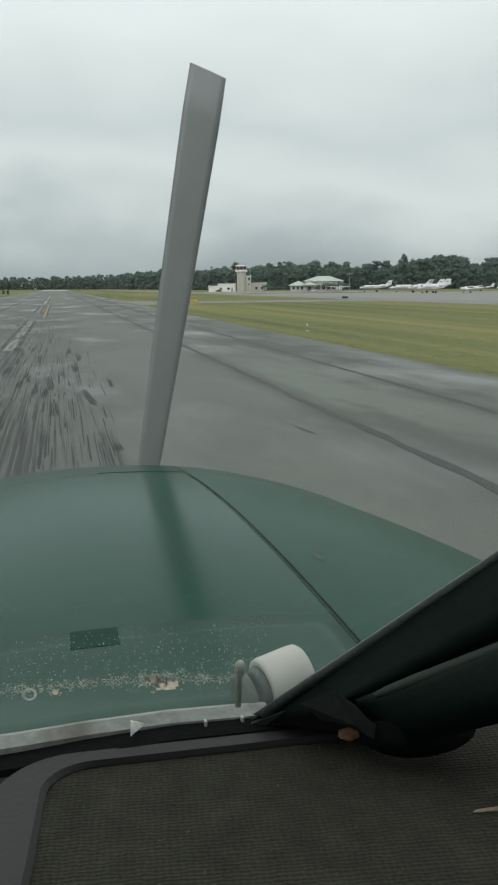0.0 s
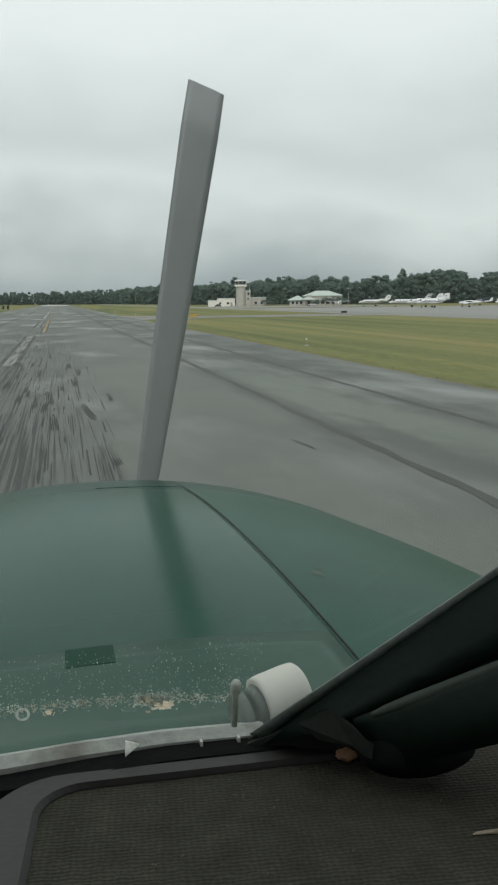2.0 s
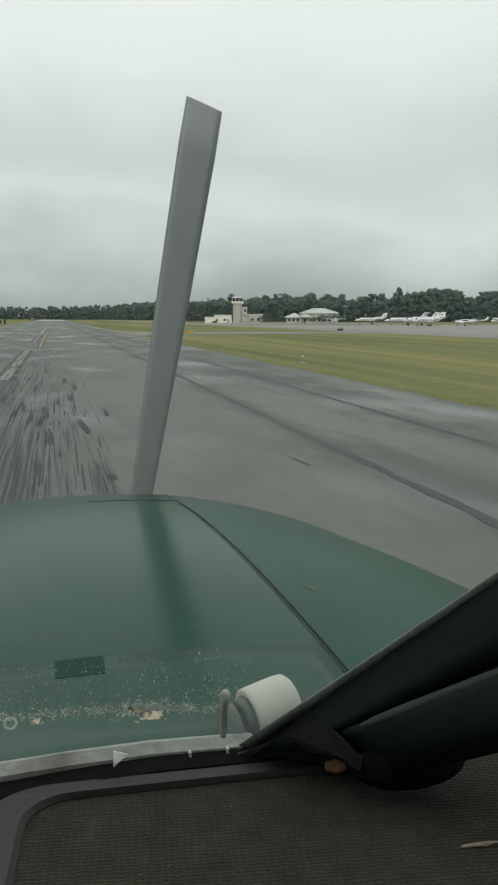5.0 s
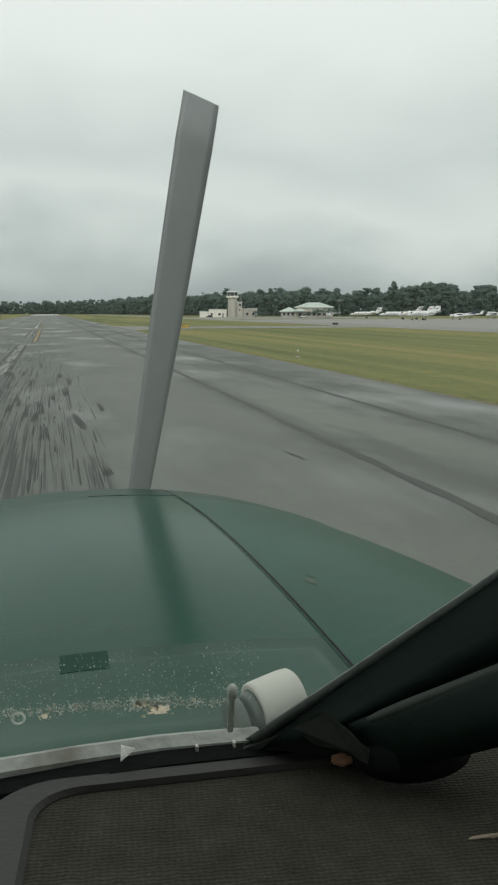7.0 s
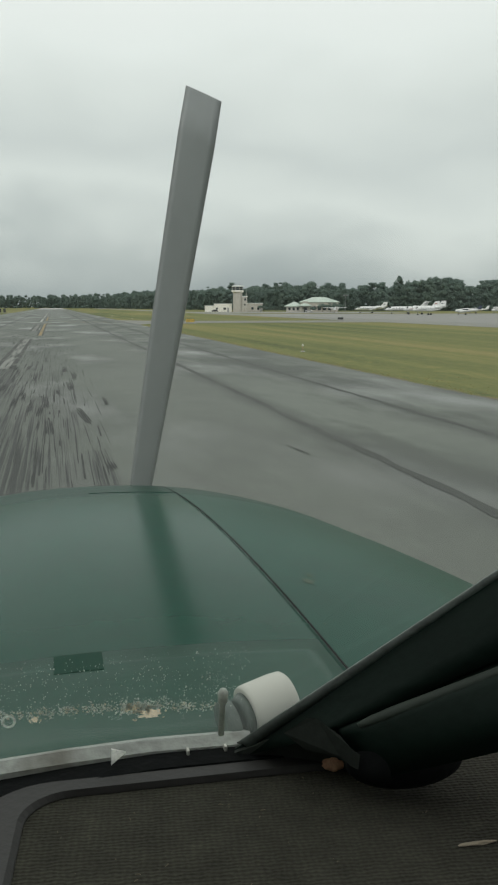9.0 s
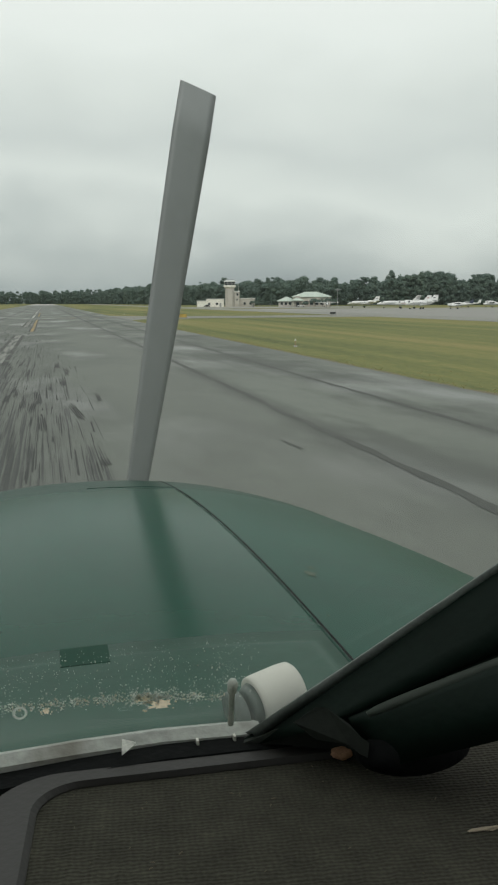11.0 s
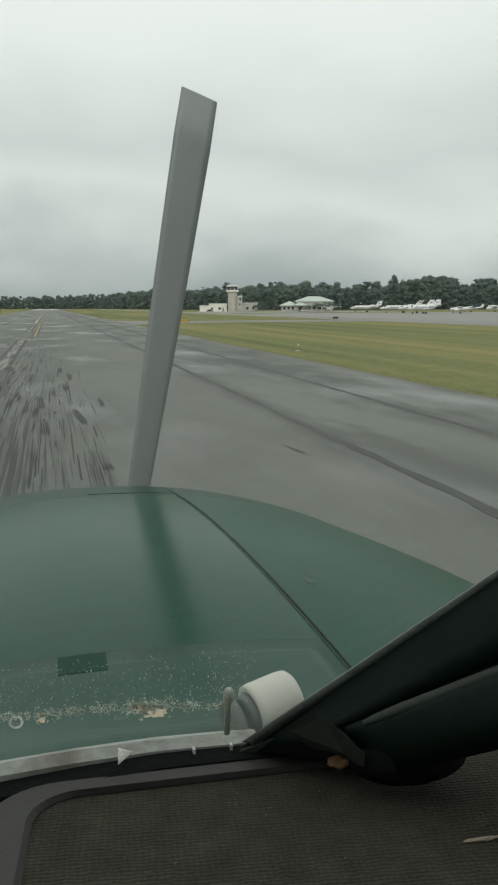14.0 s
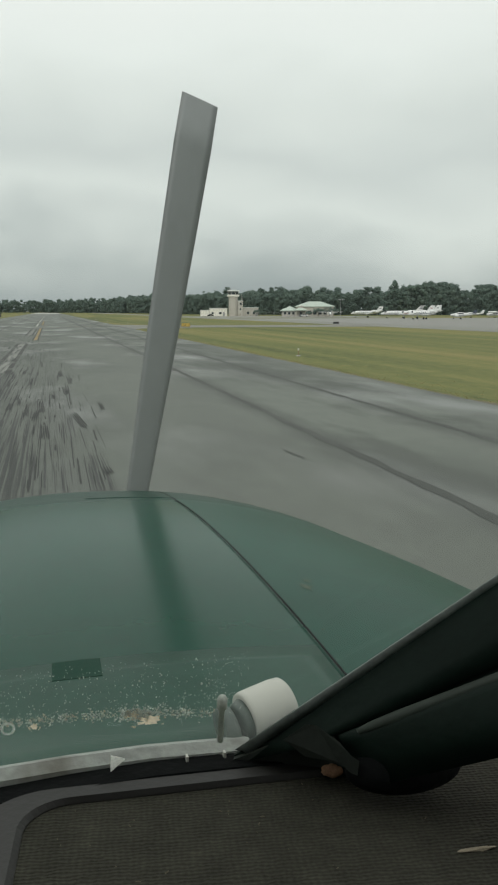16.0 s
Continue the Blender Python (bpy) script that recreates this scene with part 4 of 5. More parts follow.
for i, (x, y, h, w) in enumerate(((125.5, 411, 4.2, 3.2), (129, 410, 4.6, 3.6), (132.5, 409, 4.0, 3.2), (121, 412.5, 2.6, 2.2), (103.5, 446, 3.2, 2.0), (107, 446, 2.4, 2.2))):
    tree(pose(x, y, 0, 0, 0, 40 * i), h, w, "small dark green tree planted before the building", 30 + i)


# ---------------------------------------------------------------- aircraft on the apron
def body_of_revolution(stations, k=14):
    """Fuselage along -x nose first: stations of (x, z, half-width, half-height)."""
    return loft([ring((x, 0, z), w, h, k, "yz") for x, z, w, h in stations])


def wing(root, tip, croot, ctip, thick=0.11, vertical=False):
    """A tapered surface with a rounded section from root to tip leading-edge points."""
    rings = []
    for p, c in ((root, croot), (tip, ctip)):
        prof = []
        for u, w in ((0, 0), (0.08, 0.45), (0.3, 0.55), (0.65, 0.35), (1, 0.03), (0.65, -0.3), (0.3, -0.4), (0.08, -0.35)):
            o = w * c * thick * 1.4
            prof.append((p[0] + u * c, p[1] + (o if vertical else 0), p[2] + (0 if vertical else o)))
        rings.append(prof)
    return loft(rings)


def wheel(parent, x, y, r=0.28, strut=0.9):
    w = part("wheel", loft([ring((x, y - 0.1, r), r * 0.75, r * 0.75, 14), ring((x, y - 0.07, r), r, r, 14), ring((x, y + 0.07, r), r, r, 14), ring((x, y + 0.1, r), r * 0.75, r * 0.75, 14)]), M["tyre"], parent)
    part("strut", rod((x, y, r), (x, y, strut), 0.06, k=8), M["steel"], parent)
    return w


def business_jet(label, m, stripe, tee=True, ln=15.0):
    j = thing("business_jet", label, "airplane", "aircraft on the apron", m=m)
    s = ln / 15.0
    girth = 0.8
    st = [(-7.5, 1.55, 0.05, 0.05), (-7.2, 1.6, 0.32, 0.3), (-6.4, 1.75, 0.62, 0.58), (-5.2, 1.95, 0.85, 0.85), (-4, 2.0, 0.92, 0.92), (2, 2.0, 0.92, 0.92), (4.5, 2.15, 0.72, 0.72), (6.2, 2.35, 0.42, 0.45), (7.3, 2.5, 0.15, 0.2)]
    part("fuselage", body_of_revolution([(x * s, z, w * girth, h * girth) for x, z, w, h in st]), M["plane_white"], j, smooth=True)
    for sd in (-1, 1):
        part("wing", wing((-0.8 * s, sd * 0.6, 1.35), (1.6 * s, sd * 7.0, 1.75), 2.6, 1.0), M["plane_white"], j)
        part("engine", loft([ring((x, sd * 1.35, 2.5), r, r, 12, "yz") for x, r in ((2.6 * s, 0.42), (2.8 * s, 0.5), (4.2 * s, 0.48), (5.0 * s, 0.3))]), M["plane_white"], j, smooth=True)
        part("pylon", box(3.0 * s, 4.4 * s, min(sd * 0.6, sd * 1.0), max(sd * 0.6, sd * 1.0), 2.4, 2.6, 0.03), M["plane_white"], j)
        for i in range(5):
            x = (-3.4 + i * 1.05) * s
            part("cabin_window", loft([ring((x, sd * 0.70, 2.2), 0.13, 0.15, 10), ring((x, sd * 0.735, 2.2), 0.13, 0.15, 10)]), M["plane_window"], j)
        part("cheat_line", box(-5.0 * s, 3.4 * s, min(sd * 0.70, sd * 0.748), max(sd * 0.70, sd * 0.748), 1.84, 1.95), stripe, j, "painted stripe")
        part("tailplane", wing((6.3 * s, 0, 4.45 if tee else 2.75), (7.3 * s, sd * 2.5, 4.5 if tee else 2.85), 1.5, 0.8), M["plane_white"], j)
    part("cockpit_window", loft([ring((-5.95 * s, 0, 2.12), 0.62, 0.28, 12, "yz"), ring((-5.3 * s, 0, 2.42), 0.72, 0.34, 12, "yz")]), M["plane_window"], j)
    part("fin", wing((4.4 * s, 0, 2.4), (6.5 * s, 0, 4.5), 2.7, 1.5, 0.09, True), M["plane_white"], j)
    part("fin_flash", box(6.2 * s, 7.3 * s, -0.1, 0.1, 3.5, 3.75, 0.02), stripe, j, "coloured flash on the fin")
    wheel(j, -5.0 * s, 0, 0.25, 1.4)
    wheel(j, 0.8 * s, 1.5, 0.32, 1.5)
    wheel(j, 0.8 * s, -1.5, 0.32, 1.5)
    return j


def prop_plane(label, m, high=True, twin=False, stripe=None, paint=None):
    paint = paint or M["plane_white"]
    p = thing("propeller_airplane", label, "airplane", "aircraft on the apron", m=m)
    zc = 1.35
    part("fuselage", body_of_revolution([(-3.0, zc, 0.2, 0.22), (-2.7, zc, 0.42, 0.4), (-1.6, zc + 0.05, 0.52, 0.5), (-0.6, zc + 0.2, 0.58, 0.65), (1.0, zc + 0.2, 0.55, 0.62), (2.6, zc + 0.2, 0.3, 0.34), (5.0, zc + 0.35, 0.1, 0.14)]), paint, p, smooth=True)
    zw = 2.12 if high else 1.05
    for sd in (-1, 1):
        part("wing", wing((-0.7, 0.0, zw), (-0.45, sd * 5.4, zw + (0.08 if high else 0.35)), 1.6, 1.15), paint, p)
        part("tailplane", wing((4.0, 0, 1.75), (4.3, sd * 1.7, 1.75), 1.0, 0.7), paint, p)
        part("side_window", box(-0.7, 1.1, min(sd * 0.53, sd * 0.6), max(sd * 0.53, sd * 0.6), 1.62, 1.98, 0.04), M["plane_window"], p)
        if high:
            part("wing_strut", rod((-0.1, sd * 0.5, 1.1), (-0.1, sd * 2.6, 2.1), 0.05, k=6), paint, p)
        if twin:
            part("engine", loft([ring((x, sd * 1.9, zw + 0.1), r, r, 12, "yz") for x, r in ((-1.9, 0.2), (-1.6, 0.36), (-0.4, 0.38), (0.8, 0.15))]), paint, p, smooth=True)
            part("propeller", box(-1.97, -1.92, sd * 1.9 - 0.06, sd * 1.9 + 0.06, zw - 0.8, zw + 1.0, 0.015), M["sign_black"], p)
        wheel(p, 0.3, sd * 1.1, 0.22, 1.05)
    part("windscreen", loft([ring((-1.25, 0, 1.68), 0.42, 0.2, 12, "yz"), ring((-0.7, 0, 1.9), 0.5, 0.26, 12, "yz")]), M["plane_window"], p)
    part("fin", wing((3.6, 0, 1.6), (4.7, 0, 3.0), 1.5, 0.75, 0.09, True), stripe or paint, p)
    if not twin:
        part("propeller", box(-3.1, -3.03, -0.07, 0.07, 0.45, 2.25, 0.02), M["sign_black"], p)
    wheel(p, -2.0, 0, 0.2, 1.0)
    return p


WHITE_JET = "white business jet parked on the concrete apron"
business_jet(WHITE_JET, pose(125.5, 345, 0, 0, 0, -16), M["plane_blue"], False, 12.5)
business_jet("larger white business jet with a tall T-tail", pose(124.5, 305, 0, 0, 0, -14), M["plane_blue"], True, 15.5)
business_jet("white business jet with a red stripe", pose(121, 284, 0, 0, 0, -20), M["plane_red"], False, 11.5)
business_jet("small white jet with a dark blue stripe", pose(116, 266, 0, 0, 0, -8), M["plane_blue"], False, 10)
prop_plane("dark-finned white twin propeller airplane", pose(129.5, 268, 0, 0, 0, -20), False, True, M["plane_blue"])
prop_plane("white twin propeller airplane with low wings", pose(160, 322, 0, 0, 0, -14), False, True)
prop_plane("white high-wing twin propeller airplane", pose(167, 316, 0, 0, 0, -12), True, True)
prop_plane("white high-wing single propeller airplane seen from its nose", pose(123.5, 386, 0, 0, 0, 68), True, False)
business_jet("white jet with dark blue stripe near the woods", pose(176, 296, 0, 0, 0, -15), M["plane_blue"], True, 15)
prop_plane("bright yellow single propeller airplane on the apron", pose(140, 246, 0, 0, 0, -25), False, False, None, M["plane_yellow"])
for i in range(5):
    prop_plane("white light airplane tied down on the apron", pose(150 - 4 * i, 228 - 19 * i, 0, 0, 0, -20 + 7 * (i % 3)), i % 2 == 0, i % 3 == 0, M["plane_blue"] if i % 2 else M["plane_red"])


def tank_truck(m):
    t = thing("fuel_truck", "white fuel truck parked on the apron", "truck", "apron trucks", m=m)
    part("cab", box(-3.4, -1.7, -1.1, 1.1, 0.6, 2.4, 0.15), M["truck_paint"], t)
    part("windshield", box(-3.44, -3.405, -0.9, 0.9, 1.5, 2.15, 0.01), M["plane_window"], t)
    part("tank", loft([ring((x, 0, 1.9), r, r * 0.85, 16, "yz") for x, r in ((-1.5, 0.8), (-1.3, 1.05), (3.2, 1.05), (3.4, 0.8))]), M["truck_paint"], t, smooth=True)
    part("chassis", box(-3.3, 3.3, -0.6, 0.6, 0.5, 0.9, 0.03), M["sign_black"], t)
    for x in (-2.6, 1.6, 2.7):
        for y in (-0.95, 0.95):
            part("wheel", loft([ring((x, y - 0.14, 0.48), 0.4, 0.4, 14), ring((x, y - 0.1, 0.48), 0.48, 0.48, 14), ring((x, y + 0.1, 0.48), 0.48, 0.48, 14), ring((x, y + 0.14, 0.48), 0.4, 0.4, 14)]), M["tyre"], t)
    return t


for x, y, a in ((150, 118, -10), (153, 107, -14), (156, 96, -8)):
    tank_truck(pose(x, y, 0, 0, 0, a))


def car(m, paint, label):
    c = thing("car", label, "car", m=m)
    c.scale = (0.8, 0.8, 0.8)
    part("body", loft([ring((x, 0, z), w, h, 12, "yz", 0.0, 0.6) for x, z, w, h in ((-2.2, 0.62, 0.7, 0.2), (-2.1, 0.65, 0.86, 0.32), (0, 0.68, 0.9, 0.36), (2.0, 0.7, 0.86, 0.34), (2.2, 0.7, 0.7, 0.2))]), paint, c, smooth=True)
    part("cabin", loft([ring((0.1, 0, 0.95), 1.5, 0.82, 12, "xy", 0, 0.6), ring((0.2, 0, 1.45), 0.95, 0.68, 12, "xy", 0, 0.6)]), M["plane_window"], c)
    for x in (-1.4, 1.4):
        for y in (-0.8, 0.8):
            part("wheel", loft([ring((x, y - 0.1, 0.33), 0.33, 0.33, 14), ring((x, y + 0.1, 0.33), 0.33, 0.33, 14)]), M["tyre"], c)
    return c


car(pose(80.5, 451.5, 0, 0, 0, 35), M["sign_black"], "dark car parked before the white hangar")
car(pose(118, 409, 0, 0, 0, -14), M["truck_paint"], "white car parked before the terminal")


# ---------------------------------------------------------------- signs, lights, poles
def glyph(parent, text, x, z, size, y, material):
    cu = bpy.data.curves.new("legend", "FONT")
    cu.body, cu.size, cu.extrude, cu.align_x, cu.align_y = text, size, 0.004, "CENTER", "CENTER"
    tmp = bpy.data.objects.new("legend", cu)
    me = bpy.data.meshes.new_from_object(tmp)
    bpy.data.objects.remove(tmp)
    me.materials.clear()
    me.materials.append(material)
    ob = new("legend", me)
    ob.parent = parent
    ob.matrix_basis = pose(x, y, z, 90, 0, 0)
    return ob


def airfield_sign(name, label, m, w=1.4, h=0.55, face=None):
    s = thing(name, label, "sign", m=m)
    part("panel", box(-w / 2, w / 2, -0.06, 0.06, 0.22, 0.22 + h, 0.012), M["sign_black"], s)
    for x in (-w * 0.4, 0.0, w * 0.4):
        part("leg", rod((x, 0, 0.05), (x, 0, 0.24), 0.035, k=8), M["frame_grey"], s)
    part("base_slab", box(-w / 2 - 0.35, w / 2 + 0.35, -0.35, 0.35, 0.0, 0.06, 0.01), M["apron"], s, "pale concrete slab")
    if face:
        part("face", box(-w / 2 + 0.03, w / 2 - 0.03, -0.072, -0.0605, 0.25, 0.19 + h), M["sign_yellow"], s, "yellow sign face")
        glyph(s, "A3", -0.22, 0.22 + h / 2, 0.44, -0.078, M["sign_black"])
        ar = bmesh.new()
        box(0.2, 0.46, -0.08, -0.0725, 0.47, 0.52, bm=ar)
        v = [ar.verts.new(p) for p in ((0.44, -0.08, 0.60), (0.60, -0.08, 0.495), (0.44, -0.08, 0.39))]
        ar.faces.new(v)
        part("arrow", ar, M["sign_black"], s)
    return s


airfield_sign("taxiway_sign", "yellow taxiway sign reading A3 with an arrow", pose(21.3, 142, 0, 0, 0, 0), face=True)
airfield_sign("sign", "black back of an airfield sign on a slab", pose(20.3, 174, 0, 0, 0, 0), 1.5, 0.6)
airfield_sign("sign", "black back of an airfield sign beside the apron", pose(54.3, 166, 0, 0, 0, -8), 1.1, 0.4)
airfield_sign("sign", "small dark airfield sign beyond the runway", pose(-20.5, 400, 0, 0, 0, 0), 1.0, 1.6)
airfield_sign("sign", "small dark airfield sign beyond the runway", pose(-22.4, 400, 0, 0, 0, 0), 1.0, 1.6)


def edge_light(m):
    e = thing("edge_light", "low white runway edge light on an orange stem", "light", "runway edge lights", m=m)
    part("base", loft([ring((0, 0, z), r, r, 12, "xy") for z, r in ((0, 0.14), (0.03, 0.14), (0.05, 0.08))]), M["frame_grey"], e)
    part("stem", rod((0, 0, 0.04), (0, 0, 0.33), 0.025, k=8), M["post_orange"], e)
    part("lens", loft([ring((0, 0, z), r, r, 12, "xy") for z, r in ((0.33, 0.035), (0.36, 0.05), (0.42, 0.045), (0.45, 0.02))]), M["white_plastic"], e)
    return e


first = edge_light(pose(EDGE + 2.2, 52, 0))
for i in range(-3, 14):
    for x in (EDGE + 2.2, CL - 17.4):
        if not (i == 0 and x > 0):
            copy_thing(first, pose(x, 52 + 60 * i, 0))


def lamp_mast(m, h):
    p = thing("apron_light_mast", "tall pale light mast with a crossarm by the apron", "light mast", m=m)
    part("pole", rod((0, 0, 0), (0, 0, h), 0.11, 0.06, 10), M["frame_grey"], p)
    part("crossarm", box(-1.1, 1.1, -0.06, 0.06, h - 0.9, h - 0.75, 0.02), M["frame_grey"], p)
    for x in (-0.9, 0.0, 0.9):
        part("floodlight", box(x - 0.22, x + 0.22, -0.3, 0.05, h - 0.7, h - 0.4, 0.03), M["frame_grey"], p)
    return p


lamp_mast(pose(133, 400, 0, 0, 0, 0), 8.5)
lamp_mast(pose(165, 92, 0, 0, 0, 0), 12.5)


def chain_fence(x0, x1, y, h=1.9):
    f = thing("fence", "grey chain-link fence on steel posts before the woods", "fence", m=pose(x0, y, 0))
    n = int((x1 - x0) / 3)
    for i in range(n + 1):
        part("post", rod((i * 3, 0, 0), (i * 3, 0, h), 0.04, k=6), M["frame_grey"], f)
    for z in (0.1, h * 0.5, h - 0.03):
        part("rail", rod((0, 0, z), (n * 3, 0, z), 0.025, k=6), M["frame_grey"], f)
    return f


chain_fence(104.5, 120, 462)
chain_fence(146, 188, 420)

# ---------------------------------------------------------------- the airplane with the cockpit
plane = thing("airplane", "dark green enamelled propeller airplane standing on the runway", "airplane")
CX, CA, CB, CT, CK, CF, CM, CP = 0.0643, 0.790, 0.656, EYE - 0.2332, 0.0731, 1.75, 0.17, 0.0954


FULL = 2.25          # how full the shoulders of the cowling are: 2 is an ellipse


def full_ring(y, w, h, cz, k=96):
    out = []
    for i in range(k):
        u, v = math.sin(2 * math.pi * i / k), math.cos(2 * math.pi * i / k)
        out.append((CX + math.copysign(abs(u) ** (2 / FULL), u) * w, y, cz + math.copysign(abs(v) ** (2 / FULL), v) * h))
    return out


def cowl_ring(y):
    s = min(1, max(0, (y - (CF - CM)) / CM))
    rad = 1 - (1 - math.sqrt(1 - s * s * 0.9)) * 0.35
    top = CT - CK * (y - 0.5) ** 2
    w = CA * (1 - CP * (y - 0.5))
    cz = top - CB
    return full_ring(y, w * rad, CB * rad, cz)


def side_sheet(x0, y0, y1, turn, lift):
    """The cowling's side panel, from its upper edge at x0 round the shoulder."""
    out = []
    for j in range(25):
        y = y0 + (y1 - y0) * j / 24
        w = CA * (1 - CP * (y - 0.5))
        cz = CT - CK * (y - 0.5) ** 2 - CB
        start = math.asin(((x0 - CX) / w) ** (FULL / 2))
        line = []
        for i in range(37):
            a = start + (turn - start) * i / 36
            line.append((CX + math.sin(a) ** (2 / FULL) * (w + lift), y, cz + math.cos(a) ** (2 / FULL) * (CB + lift)))
        out.append(line)
    return out


stations = [0.44 + 0.04 * i for i in range(29)] + [CF - CM + CM * math.sin(math.pi / 2 * i / 14) for i in range(1, 15)]
cowl = part("cowling", loft([cowl_ring(y) for y in stations]), M["cowl"], plane, "dark green enamel engine cowling", smooth=True)
bm = bmesh.new()
grid = [[bm.verts.new(p) for p in line] for line in side_sheet(0.1830, 0.442, 1.37, math.radians(84), 0.0008)]
for p, q in zip(grid, grid[1:]):
    for i in range(len(p) - 1):
        bm.faces.new((p[i], q[i], q[i + 1], p[i + 1]))
part("side_panel", bm, M["cowl_side"], cowl, "duller green side panel of the cowling", smooth=True)
# the nose bowl: a separate ring, a little wider than the cowl behind it, rim shade painted in
NOSE = ((1.33, -0.003), (1.36, 0.006), (1.40, 0.016), (1.44, 0.022), (1.50, 0.023), (1.55, 0.020), (1.60, 0.010), (1.64, -0.02))
rings = []
for y, wide in NOSE:
    w, top = CA * (1 - CP * (y - 0.5)) + wide, CT - CK * (y - 0.5) ** 2 + (0.0005 if wide > 0 else -0.003)
    rings.append(full_ring(y, w, CB, top - CB))
part("nose_bowl", loft(rings, caps=False), M["nose"], cowl, "nose bowl ring of the cowling, its green darkened for rim shade", smooth=True)


def cowl_top(x, y):
    s = min(1, max(0, (y - (CF - CM)) / CM))
    rad = 1 - (1 - math.sqrt(1 - s * s * 0.9)) * 0.35
    w = CA * (1 - CP * (y - 0.5)) * rad
    u = abs(x - CX) / w
    return CT - CK * (y - 0.5) ** 2 - CB + CB * rad * max(0, 1 - u ** FULL) ** (1 / FULL)


# the hinge line of the cowling's side panel: a dark slit with a thin hinge bar
bm = bmesh.new()
pts = []
for i in range(40):
    y = 0.46 + (CF - 0.02 - 0.46) * i / 39
    x = 0.182
    pts.append(Vector((x, y, cowl_top(x, y) + 0.0012)))
a = [bm.verts.new(p + Vector((-0.0009, 0, 0.0003))) for p in pts]
c = [bm.verts.new(p + Vector((0.0009, 0, 0.0003))) for p in pts]
d = [bm.verts.new(p + Vector((0, 0, 0.0006))) for p in pts]
for i in range(39):
    bm.faces.new((a[i], a[i + 1], d[i + 1], d[i]))
    bm.faces.new((d[i], d[i + 1], c[i + 1], c[i]))
part("hinge_line", bm, M["rubber"], cowl, "thin dark hinge line")
# worn patches in the paint: thin ragged blots with a few crumbs round them
spots = random.Random(5)
for x, y, r, count in ((0.194, 0.62, 0.0010, 1), (0.2165, 0.742, 0.0048, 5), (0.2235, 0.764, 0.0030, 4)):
    bmf = bmesh.new()
    for q in range(count):
        far = 0 if q == 0 else r * spots.uniform(1.3, 1.7)
        way, pr, k = spots.uniform(0, 6.28), r if q == 0 else r * spots.uniform(0.1, 0.25), 22 if q == 0 else 7
        px, py = x + far * math.cos(way), y + 2 * far * math.sin(way)
        rim_verts = []
        for i in range(k):
            a = 2 * math.pi * i / k
            rr = pr * (1 + 0.45 * noise.noise((3 * math.cos(a) + 9 * q, 3 * math.sin(a), 40 * x)) + spots.uniform(-0.12, 0.12))
            qx, qy = px + rr * math.cos(a), py + 2.0 * rr * math.sin(a)
            rim_verts.append(bmf.verts.new((qx, qy, cowl_top(qx, qy) + 0.0011)))
        mid = bmf.verts.new((px, py, cowl_top(px, py) + 0.0014))
        for i in range(k):
            bmf.faces.new((rim_verts[i], rim_verts[(i + 1) % k], mid))
    part("chipped_spot", bmf, M["chip"], cowl, "pale worn patch in the paint", smooth=True)

# the panel behind the engine cowl, its cross joint set at the glare's edge, and a small dark patch


def on_cowl(x, y, lift):
    return Vector((x, y, cowl_top(x, y) + lift))


def cowl_patch(x0, x1, y0, y1, lift, nx, ny):
    bm = bmesh.new()
    top = [[bm.verts.new(on_cowl(x0 + (x1 - x0) * i / nx, y0 + (y1 - y0) * j / ny, lift)) for i in range(nx + 1)] for j in range(ny + 1)]
    for j in range(ny):
        for i in range(nx):
            bm.faces.new((top[j][i], top[j][i + 1], top[j + 1][i + 1], top[j + 1][i]))
    ext = bmesh.ops.extrude_edge_only(bm, edges=[e for e in bm.edges if e.is_boundary])
    for v in ext["geom"]:
        if isinstance(v, bmesh.types.BMVert):
            v.co.z -= lift + 0.001
    return bm


# added panel: its edge imitates where the glare on the windshield stops
part("glare_edge_panel", cowl_patch(-0.52, 0.178, 0.442, 0.586, 0.0012, 40, 6), M["cowl_dark"], cowl, "green panel standing for the edge of the windshield glare", smooth=True)
# a dark reflection in the glass, laid on the cowl as a flat patch
part("reflection_patch", cowl_patch(-0.0073, 0.0248, 0.555, 0.586, 0.0016, 4, 4), M["reflection_green"], cowl, "small dark patch painted for a reflection in the glass")

# thin dark strip standing for the shaded gap where the cowl panel ends
part("gap_shade_strip", cowl_patch(0.045, 0.185, 1.388, 1.400, 0.0011, 12, 3), M["nose"], cowl, "dark strip painted as the shaded gap at the cowling's front", smooth=True)

# propeller at rest, one blade upright
HX, HY, HZ = CX, CF + 0.11, CT - CK * 1.25 - CB
prop = part("propeller", loft([ring((HX, y, HZ), r, r, 24) for y, r in ((CF - 0.02, 0.13), (HY - 0.06, 0.17), (HY + 0.06, 0.17), (HY + 0.22, 0.11), (HY + 0.30, 0.02))]), M["blade"], plane, "grey spinner", smooth=True)
